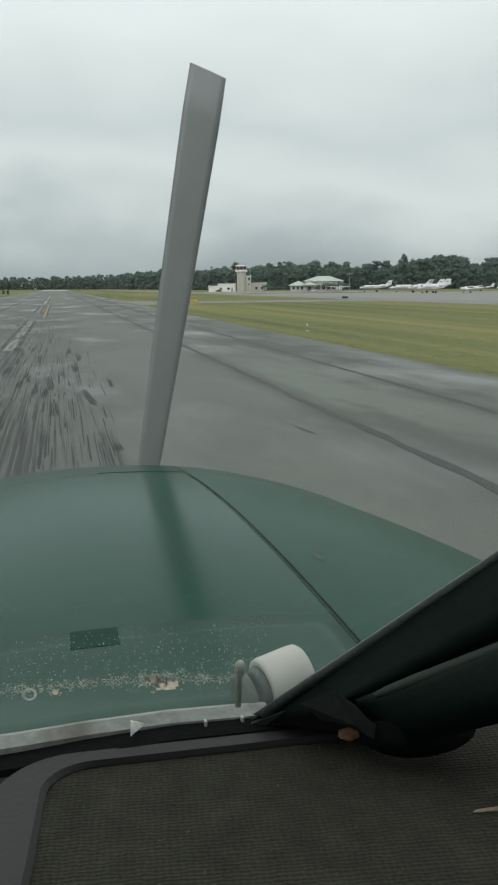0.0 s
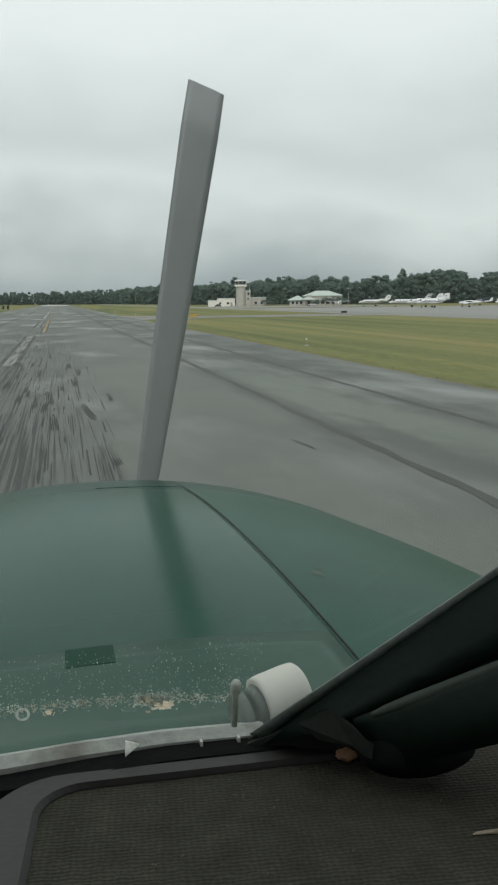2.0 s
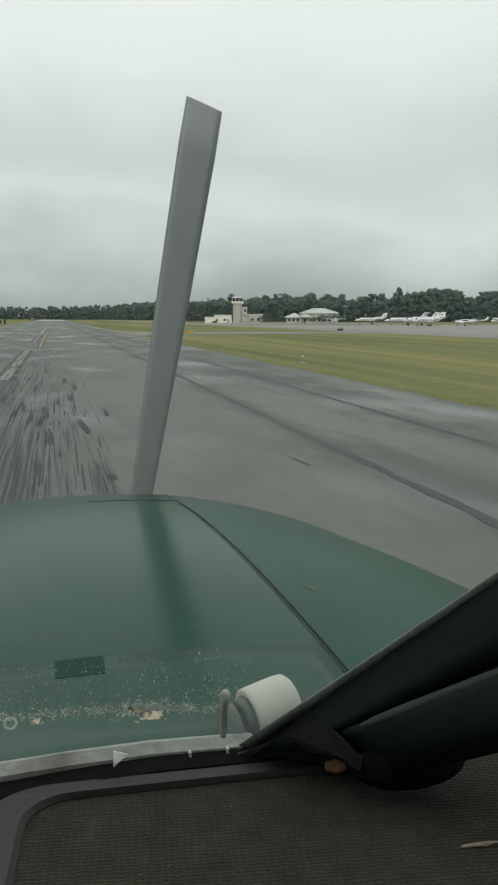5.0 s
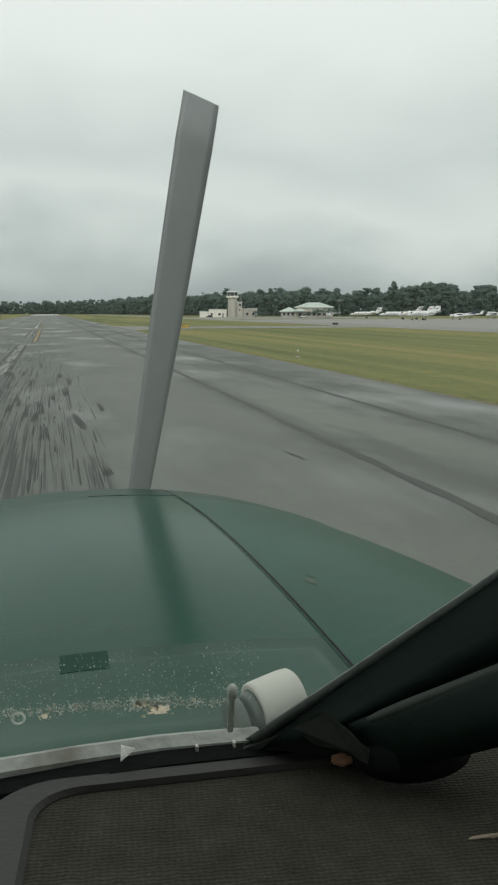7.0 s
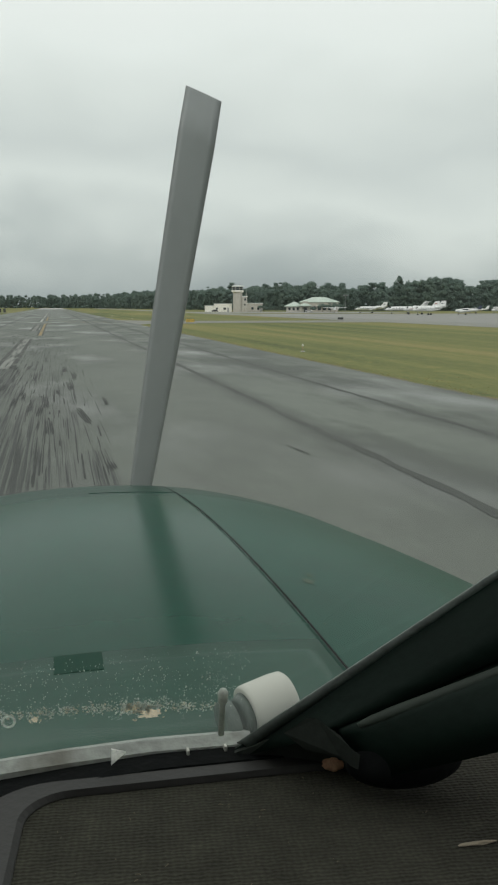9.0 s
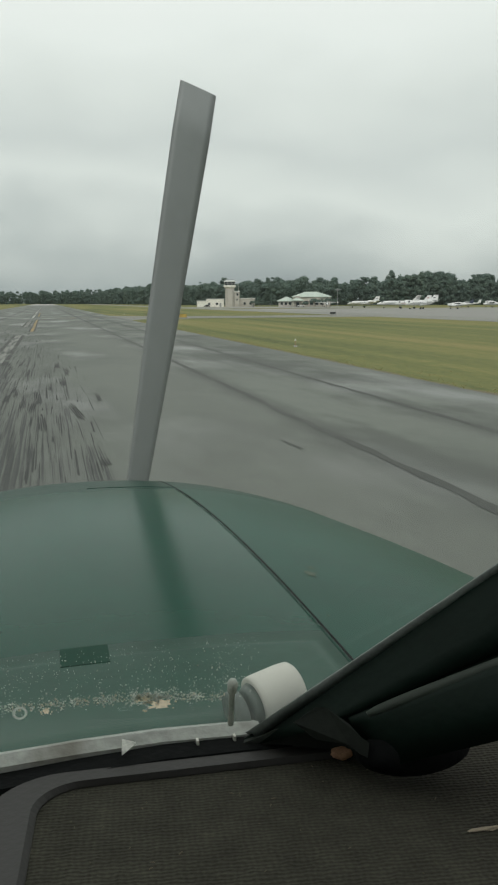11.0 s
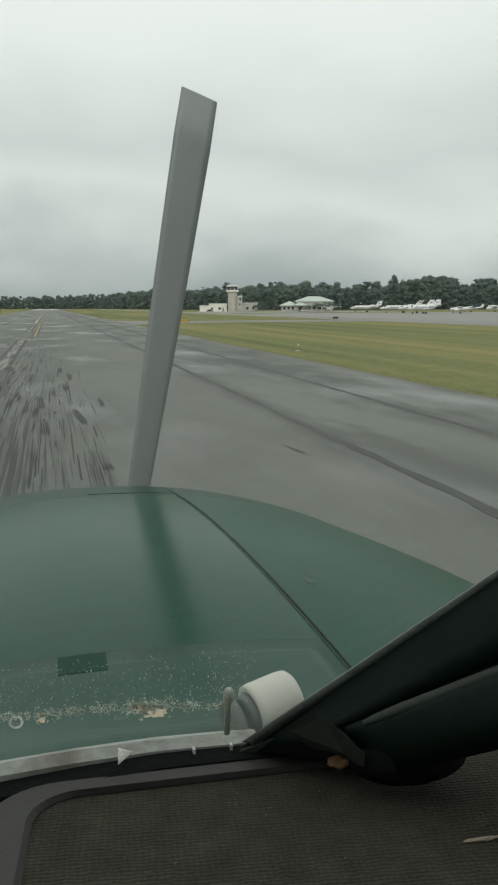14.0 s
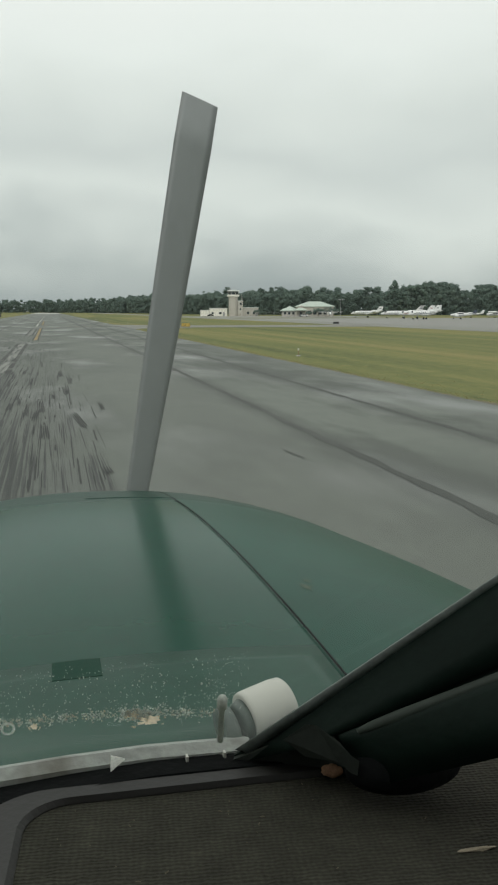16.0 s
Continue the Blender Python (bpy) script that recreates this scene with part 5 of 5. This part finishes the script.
for q in range(3):
    lean = radians(10 + 120 * q)
    up, side = Vector((math.sin(lean), 0, math.cos(lean))), Vector((math.cos(lean), 0, -math.sin(lean)))
    rings = []
    for i in range(15):
        s = i / 14
        r = 0.12 + (1.43 - 0.12) * s
        pitch = radians(72 - 44 * s ** 0.8)
        ch = (0.075 + 0.024 * min(1, s * 1.6)) * (1 if s < 0.97 else 0.94)
        row = []
        for u, w in ((-0.5, 0), (-0.35, 0.06), (0, 0.075), (0.3, 0.05), (0.5, 0), (0.3, -0.03), (0, -0.04), (-0.35, -0.03)):
            p = side * (u * ch * math.cos(pitch)) + Vector((0, 1, 0)) * (u * ch * math.sin(pitch)) + Vector((0, 1, 0)) * (w * ch * (1.6 - s))
            row.append(Vector((HX, HY, HZ)) + up * (r - (0.004 * (u + 0.5) if i >= 13 else 0)) + p)
        rings.append(row)
    part("blade", loft(rings), M["blade"], prop, "grey painted propeller blade", smooth=True)

# cabin: tub, and an unseen roof, rear wall, side walls with window openings, added to shade the cockpit
part("tub", loft([ring((CX, y, 1.75), 0.80, 0.62, 32, "xz", 0, 0.7) for y in (-3.2, 0.43)] , caps=True), M["cowl"], plane, "dark green fuselage", smooth=False)
part("tail_cone", loft([ring((CX, -3.2, 1.75), 0.80, 0.62, 32, "xz", 0, 0.7), ring((CX, -6.4, 2.05), 0.14, 0.2, 32, "xz", 0, 0.8)]), M["cowl"], plane)
for s in (-1, 1):
    x = CX + s * 0.79
    # left wall raised to dim the coaming, right one lowered to let light in
    part("unseen_side_wall", box(x - 0.02, x + 0.02, -1.9, 0.45, 2.2, 2.85 if s < 0 else 2.38, 0.005), M["shell"], plane)
    part("roof_rail", box(x - 0.02, x + 0.02, -1.9, 0.0, 3.06, 3.2, 0.005), M["shell"], plane)
    for y in (-1.0, -0.05):
        part("door_post", box(x - 0.018, x + 0.018, y - 0.04, y + 0.04, 2.85 if s < 0 else 2.38, 3.06, 0.005), M["shell"], plane)
# unseen roof, its front edge set back so more sky reaches the coaming
part("roof", box(CX - 0.82, CX + 0.82, -1.9, -0.2, 3.2, 3.25, 0.01), M["cowl"], plane)
part("headliner", box(CX - 0.78, CX + 0.78, -1.88, -0.21, 3.17, 3.197, 0.004), M["shell"], plane)
part("rear_wall", box(CX - 0.8, CX + 0.8, -1.95, -1.905, 2.2, 3.2, 0.005), M["shell"], plane)
part("floor", box(CX - 0.76, CX + 0.76, -1.9, 0.3, 1.60, 1.63, 0.004), M["shell"], plane)
part("instrument_panel", box(CX - 0.74, CX + 0.74, 0.21, 0.24, 1.64, EYE - 0.25, 0.004), M["black_trim"], plane)
for x in (-0.95, 0.95):
    leg = part("gear_leg", rod((CX + x * 0.6, -0.6, 1.3), (CX + x, -0.6, 0.36), 0.06, 0.045, 10), M["steel"], plane)
    part("wheel", loft([ring((CX + x + w, -0.6, 0.36), r, r, 20, "yz") for w, r in ((-0.1, 0.2), (-0.08, 0.32), (0, 0.34), (0.08, 0.32), (0.1, 0.2))]), M["tyre"], leg)
leg = part("tail_leg", rod((CX, -5.8, 1.95), (CX, -5.9, 0.2), 0.05, 0.04, 10), M["steel"], plane)
part("tail_wheel", loft([ring((CX + w, -5.9, 0.19), r, r, 16, "yz") for w, r in ((-0.05, 0.1), (-0.04, 0.17), (0.04, 0.17), (0.05, 0.1))]), M["tyre"], leg)

# windshield, leaning back from its sill; everything here is sized from the pilot's eye
COCKPIT = Matrix.Translation((0, 0, EYE)) @ Matrix.Scale(0.7, 4) @ Matrix.Translation((0, 0, -EYE))
SLOPE = 0.6


def on_screen(x, h, lift=0.0):
    """A point of the windshield h metres over its foot, on its inside by lift."""
    return Vector((x, 0.62 - SLOPE * h - 0.857 * lift, EYE - 0.32 + h - 0.514 * lift))


bm = bmesh.new()
outline = [(-0.62, -0.02), (0.122, -0.02), (0.92, 0.66), (0.7, 0.84), (-0.62, 0.84)]
lo = [bm.verts.new(on_screen(x, h)) for x, h in outline]
hi = [bm.verts.new(on_screen(x, h, -0.004)) for x, h in outline]
bm.faces.new(lo)
for i in range(5):
    j = (i + 1) % 5
    bm.faces.new((lo[i], lo[j], hi[j], hi[i]))
screen = part("windshield", bm, M["screen"], plane, "clear acrylic windshield, dusty at its foot")
screen.visible_shadow = False
# sill below the glass, black seal, and the coaming
part("sill", loft([[(x, y, z) for y, z in ((0.640 + o, EYE - 0.326), (0.620 + o, EYE - 0.3175), (0.609 + o, EYE - 0.3215), (0.607 + o, EYE - 0.340), (0.640 + o, EYE - 0.345))] for x, o in ((-0.62, -0.05), (-0.3, -0.028), (-0.15, -0.018), (-0.05, -0.010), (0.0, -0.004), (0.06, 0.0), (0.135, -0.003))]), M["sill"], plane, "weathered white windshield sill")
part("screen_seal", loft([[(x, y, z) for y, z in ((0.6085 + o, EYE - 0.3225 - d), (0.589 + o, EYE - 0.3235 - d), (0.575 + o, EYE - 0.36), (0.605 + o, EYE - 0.36))] for x, o, d in ((-0.62, -0.05, 0.004), (-0.3, -0.028, 0.004), (-0.15, -0.018, 0.0035), (-0.05, -0.010, 0.003), (0.0, -0.004, 0.002), (0.06, 0.0, 0.0008), (0.2, -0.003, 0.0))]), M["rubber"], plane, "black rubber windshield seal")
ZG = EYE - 0.331
coam = part("coaming", box(CX - 1.1, CX + 1.08, 0.27, 0.588, ZG - 0.02, ZG, 0.004), M["fabric"], plane, "dark brown ribbed anti-glare cloth on the coaming")
# the vinyl edging: along the front, round a corner, and back towards the pilot
def corner(cx, cy, r, k=9):
    # front run, a rounded corner, and the side run
    turn = [(cx - r * math.sin(radians(80 * i / (k - 1))), cy - r + r * math.cos(radians(80 * i / (k - 1)))) for i in range(k)]
    end = turn[-1]
    return [(0.19, cy - 0.002), (0.10, cy - 0.001)] + turn + [(end[0] - 0.006, end[1] - 0.07), (end[0] - 0.022, end[1] - 0.21)]


inner, outer = corner(0.003, 0.575, 0.033), corner(-0.012, 0.5895, 0.056)
part("edging", loft([[(a[0], a[1], ZG + 0.001), (a[0] * 0.9 + c[0] * 0.1, a[1] * 0.9 + c[1] * 0.1, ZG + 0.005), (a[0] * 0.1 + c[0] * 0.9, a[1] * 0.1 + c[1] * 0.9, ZG + 0.006), (c[0], c[1], ZG + 0.001), (c[0], c[1], ZG - 0.02), (a[0], a[1], ZG - 0.004)] for a, c in zip(inner, outer)]), M["trim_strip"], coam, "grey-brown vinyl edging strip")


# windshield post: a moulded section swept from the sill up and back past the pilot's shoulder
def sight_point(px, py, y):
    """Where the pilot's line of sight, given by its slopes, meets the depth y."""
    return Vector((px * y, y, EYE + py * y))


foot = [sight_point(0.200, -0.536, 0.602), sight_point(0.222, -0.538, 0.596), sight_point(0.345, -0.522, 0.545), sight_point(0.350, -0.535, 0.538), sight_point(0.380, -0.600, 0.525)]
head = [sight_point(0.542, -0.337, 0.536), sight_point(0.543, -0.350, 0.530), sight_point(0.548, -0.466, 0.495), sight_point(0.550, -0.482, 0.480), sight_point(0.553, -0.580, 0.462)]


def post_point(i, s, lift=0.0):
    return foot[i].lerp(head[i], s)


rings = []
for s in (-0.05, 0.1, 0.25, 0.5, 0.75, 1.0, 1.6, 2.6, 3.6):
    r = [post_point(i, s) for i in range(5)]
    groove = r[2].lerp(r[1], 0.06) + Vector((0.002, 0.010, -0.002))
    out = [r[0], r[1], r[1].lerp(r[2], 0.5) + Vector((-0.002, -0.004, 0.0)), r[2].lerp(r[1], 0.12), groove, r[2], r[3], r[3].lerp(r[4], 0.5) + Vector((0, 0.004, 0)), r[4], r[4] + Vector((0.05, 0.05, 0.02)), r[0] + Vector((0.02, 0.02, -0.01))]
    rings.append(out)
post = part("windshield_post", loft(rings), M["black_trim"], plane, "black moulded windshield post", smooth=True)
part("post_seal", loft([[post_point(0, s) + Vector(d) for d in ((-0.0045, 0, 0.0015), (-0.001, -0.003, 0.004), (0.004, -0.004, -0.0015), (0.002, 0.002, -0.003))] for s in (0.03, 0.3, 0.7, 1.0, 2.0, 3.6)]), M["seal"], post, "grey edge seal of the post", smooth=True)
bm = bmesh.new()
bmesh.ops.create_uvsphere(bm, u_segments=24, v_segments=14, radius=1)
for v in bm.verts:
    v.co = Vector((v.co.x * 0.042, v.co.y * 0.022, v.co.z * 0.0165)) + Vector((0.226, 0.535, EYE - 0.3085))
part("post_boot", bm, M["rubber"], post, "black rubber boot at the post's foot", smooth=True)
bm = loft([[(x, y, EYE - 0.345), (x, y, EYE + top), (x + 0.004, y + 0.02, EYE + top), (x + 0.004, y + 0.02, EYE - 0.345)] for x, y, top in ((0.118, 0.598, -0.324), (0.135, 0.592, -0.316), (0.16, 0.585, -0.302), (0.185, 0.575, -0.292), (0.21, 0.56, -0.284))])
part("gusset", bm, M["gusset"], post, "black plastic gusset")

# a rounded bead along the post's fold, and the flap that closes its foot
bead = []
for s in (0.03, 0.06, 0.12, 0.3, 0.6, 1.0, 1.6, 2.6, 3.4):
    c = post_point(2, s) + Vector((0.003, -0.0045, 0.0012))
    r = 0.0040 * min(1, 0.35 + s * 4)
    bead.append([c + Vector((-0.26 * math.sin(a), 0, 0.96 * math.sin(a))) * r + Vector((0, -1.3 * r * math.cos(a), 0)) for a in [2 * math.pi * i / 12 for i in range(12)]])
part("post_bead", loft(bead), M["bead"], post, "dull rounded bead along the post", smooth=True)
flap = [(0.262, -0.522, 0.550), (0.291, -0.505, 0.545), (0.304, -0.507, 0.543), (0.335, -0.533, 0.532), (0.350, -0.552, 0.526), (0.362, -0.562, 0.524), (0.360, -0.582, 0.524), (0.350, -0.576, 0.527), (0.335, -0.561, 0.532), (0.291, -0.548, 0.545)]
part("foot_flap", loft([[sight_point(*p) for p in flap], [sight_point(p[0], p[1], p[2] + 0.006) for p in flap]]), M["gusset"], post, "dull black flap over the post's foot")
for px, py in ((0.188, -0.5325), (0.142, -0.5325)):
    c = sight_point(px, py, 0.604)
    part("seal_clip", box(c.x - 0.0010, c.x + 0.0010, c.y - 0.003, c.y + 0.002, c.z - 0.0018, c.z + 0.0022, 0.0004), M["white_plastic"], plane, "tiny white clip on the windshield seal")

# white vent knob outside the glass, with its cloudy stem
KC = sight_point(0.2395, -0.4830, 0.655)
ax = Vector((0.93, 0.28, 0.16)).normalized()
q = ax.to_track_quat("Z", "Y")


def turned(profile, k=32):
    return loft([[KC + ax * h + q @ Vector((r * math.cos(2 * math.pi * i / k), r * math.sin(2 * math.pi * i / k), 0)) for i in range(k)] for h, r in profile])


knob = part("vent_knob", turned(((-0.0185, 0.0195), (-0.018, 0.0215), (-0.014, 0.0222), (0.012, 0.0222), (0.0185, 0.0214), (0.0205, 0.0195), (0.021, 0.012))), M["white_plastic"], plane, "aged white plastic vent knob", smooth=True)
part("stem", turned(((-0.026, 0.0120), (-0.0245, 0.0150), (-0.0187, 0.0175)), 24), M["stem"], knob, "cloudy dark stem of the knob", smooth=True)
part("flange", turned(((-0.040, 0.009), (-0.0395, 0.0155), (-0.037, 0.0172), (-0.031, 0.0172), (-0.030, 0.013)), 28), M["stem"], knob, "cloudy dark flange of the knob", smooth=True)
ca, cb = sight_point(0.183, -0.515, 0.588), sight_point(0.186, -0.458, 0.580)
pd = (cb - ca).normalized()
pq = pd.to_track_quat("Z", "Y")
cap = loft([[ca + (cb - ca) * s + pq @ Vector((r * math.cos(2 * math.pi * i / 16), r * math.sin(2 * math.pi * i / 16), 0)) for i in range(16)] for s, r in ((0, 0.0022), (0.70, 0.0021), (0.74, 0.0036), (0.94, 0.0038), (1.0, 0.0026))])
part("latch_pin", cap, M["pin"], knob, "pale plastic latch pin", smooth=True)

# ---------------------------------------------------------------- dirt and scraps along the foot of the glass
rnd = random.Random(11)


def flake(bm, c, r, squash=0.5, dome=0.15):
    k = rnd.randint(5, 8)
    a0 = rnd.uniform(0, 6.28)
    v = []
    for i in range(k):
        a = a0 + 2 * math.pi * i / k
        rr = r * rnd.uniform(0.3, 1.25)
        x, h = c[0] + rr * math.cos(a), c[1] + rr * squash * math.sin(a)
        v.append(bm.verts.new(on_screen(x, h, 0.0012)))
    top = bm.verts.new(on_screen(c[0], c[1], 0.0018 + dome * r))
    for i in range(k):
        bm.faces.new((v[i], v[(i + 1) % k], top))


bm = bmesh.new()
for _ in range(600):
    flake(bm, (rnd.uniform(-0.06, 0.125), rnd.choice((rnd.uniform(0.045, 0.094), rnd.uniform(0.06, 0.092), rnd.gauss(0.047, 0.006)))), rnd.choice((0.00015, 0.0002, 0.0002, 0.00025, 0.0003, 0.0003, 0.0004, 0.0006)), rnd.uniform(0.4, 2.2))
tagged(part("dust_specks", bm, M["pale_dirt"]), "pale dust specks stuck to the windshield glass", "dust", kind="stuff")
for material, count, tint in ((M["tan_dirt"], 330, "tan"), (M["pale_dirt"], 620, "whitish")):
    bm = bmesh.new()
    for _ in range(count):
        x = rnd.uniform(-0.06, 0.105)
        if noise.noise((x * 70, count, 0)) > -0.25:
            flake(bm, (x, 0.0444 - 0.0745 * x + 0.0016 * math.sin(40 * x) + rnd.gauss(0, 0.0027)), rnd.choice((0.0002, 0.0003, 0.0004, 0.0005, 0.0007, 0.0010)), rnd.uniform(0.5, 1.6))
    tagged(part("dirt_crust", bm, material), "dried " + tint + " dirt crust along the windshield foot", "dirt", kind="stuff")
for x, h, r, sq, name, label in ((0.0575, 0.0325, 0.0125, 0.6, "leaf_scrap", "dry tan leaf scrap stuck to the windshield"), (0.0465, 0.0415, 0.006, 0.9, "dead_insect", "pale dried insect remains on the windshield"), (-0.0213, 0.039, 0.0038, 1.4, "leaf_scrap", "small dry orange-tan leaf scrap on the windshield")):
    bm = bmesh.new()
    k = 30
    rows = []
    for f in (0.33, 0.66, 1.0):
        row = []
        for i in range(k):
            a = 2 * math.pi * i / k
            rr = 0.62 * r * f * (1 + f * (0.75 * noise.noise((1.9 * math.cos(a) + 300 * x, 1.9 * math.sin(a), 0)) + 0.5 * noise.noise((6 * math.cos(a), 6 * math.sin(a), 200 * x))))
            qx, qh = x + rr * math.cos(a), h + rr * sq * math.sin(a)
            row.append(bm.verts.new(on_screen(qx, qh, 0.0014 + 0.0005 * noise.noise((qx * 500, qh * 500, 0)))))
        rows.append(row)
    mid = bm.verts.new(on_screen(x, h, 0.0018))
    for i in range(k):
        bm.faces.new((rows[0][i], rows[0][(i + 1) % k], mid))
        for p, q in zip(rows, rows[1:]):
            bm.faces.new((p[i], q[i], q[(i + 1) % k], p[(i + 1) % k]))
    for _ in range(7):
        a = rnd.uniform(0, 6.28)
        flake(bm, (x + r * math.cos(a), h + r * sq * math.sin(a)), r * rnd.uniform(0.08, 0.2), sq, 0.03)
    tagged(part(name, bm, M["leaf_scrap"]), label, "debris")
bm = bmesh.new()
for _ in range(300):
    flake(bm, (0.050 + rnd.gauss(0, 0.0075), 0.0415 + rnd.gauss(0, 0.0035)), rnd.choice((0.0003, 0.0005, 0.0008, 0.0013)), rnd.uniform(0.5, 1.6))
tagged(part("dried_fuzz", bm, M["pale_dirt"]), "whitish dried fuzz round the leaf scrap", "dirt", kind="stuff")
# a small ring, a white paper chip, a crumb of foam, lint on the cloth
bm = bmesh.new()
k, R0, r0 = 28, 0.0042, 0.0009
vs = [[bm.verts.new(on_screen(-0.0391 + (R0 + r0 * math.cos(b)) * math.cos(a), 0.0396 + (R0 + r0 * math.cos(b)) * 1.3 * math.sin(a), 0.0015 + r0 * math.sin(b))) for b in (0, 1.57, 3.14, 4.71)] for a in [2 * math.pi * i / k for i in range(k)]]
for i in range(k):
    for j in range(4):
        bm.faces.new((vs[i][j], vs[(i + 1) % k][j], vs[(i + 1) % k][(j + 1) % 4], vs[i][(j + 1) % 4]))
tagged(part("plastic_ring", bm, M["ring"]), "small pale plastic ring stuck to the windshield foot", "ring")
bm = loft([[(0.0305, 0.600, EYE - 0.311), (0.0405, 0.602, EYE - 0.3155), (0.030, 0.601, EYE - 0.3232)], [(0.0305, 0.598, EYE - 0.3112), (0.0403, 0.600, EYE - 0.3157), (0.030, 0.599, EYE - 0.3234)]])
tagged(part("paper_chip", bm, M["paper"]), "white triangular paper chip on the windshield sill", "scrap")
bm = bmesh.new()
bmesh.ops.create_icosphere(bm, subdivisions=3, radius=1)
for v in bm.verts:
    f = 1 + 0.35 * noise.noise(v.co * 2.3)
    v.co = Vector((v.co.x * 0.0085 * f, v.co.y * 0.0065 * f, v.co.z * 0.0045 * f)) + Vector((0.188, 0.573, ZG + 0.0045))
tagged(part("foam_crumb", bm, M["orange_foam"], smooth=True), "crumb of orange foam lying on the coaming", "foam")
bm = bmesh.new()
bmesh.ops.create_icosphere(bm, subdivisions=2, radius=1)
for v in bm.verts:
    f = 1 + 0.3 * noise.noise(v.co * 3)
    v.co = Vector((v.co.x * 0.013 * f, v.co.y * (0.0018 + 0.0012 * noise.noise(v.co * 2 + Vector((5, 0, 0)))), v.co.z * 0.0012)) + Vector((0.247, 0.467, ZG + 0.001))
tagged(part("lint_scrap", bm, M["lint_pale"]), "flat tan scrap of lint on the coaming cloth", "lint")
bm = bmesh.new()
for _ in range(70):
    x, y = rnd.uniform(-0.03, 0.34), rnd.uniform(0.40, 0.57)
    s = rnd.choice((0.0003, 0.0004, 0.0006))
    a = rnd.uniform(0, 3.14)
    u, w = Vector((math.cos(a), math.sin(a), 0)) * s * rnd.uniform(1, 3), Vector((-math.sin(a), math.cos(a), 0)) * s * 0.6
    c = Vector((x, y, ZG + 0.0015))
    vs = [bm.verts.new(p) for p in (c - u - w, c + u - w, c + u + w, c - u + w)]
    tp = bm.verts.new(c + Vector((0, 0, 0.0008)))
    for i in range(4):
        bm.faces.new((vs[i], vs[(i + 1) % 4], tp))
tagged(part("lint", bm, M["lint"]), "fine lint and crumbs on the coaming cloth", "lint", kind="stuff")
bm = loft([[(0.264, 0.563, ZG + 0.0005), (0.2645, 0.5642, ZG + 0.0015), (0.265, 0.562, ZG + 0.0005)], [(0.276, 0.5675, ZG + 0.0005), (0.2762, 0.569, ZG + 0.0025), (0.277, 0.566, ZG + 0.0005)], [(0.284, 0.573, ZG + 0.0005), (0.2842, 0.574, ZG + 0.002), (0.2845, 0.572, ZG + 0.0005)]])
tagged(part("plastic_sliver", bm, M["cloudy_plastic"]), "thin pale plastic sliver lying on the coaming cloth", "scrap")
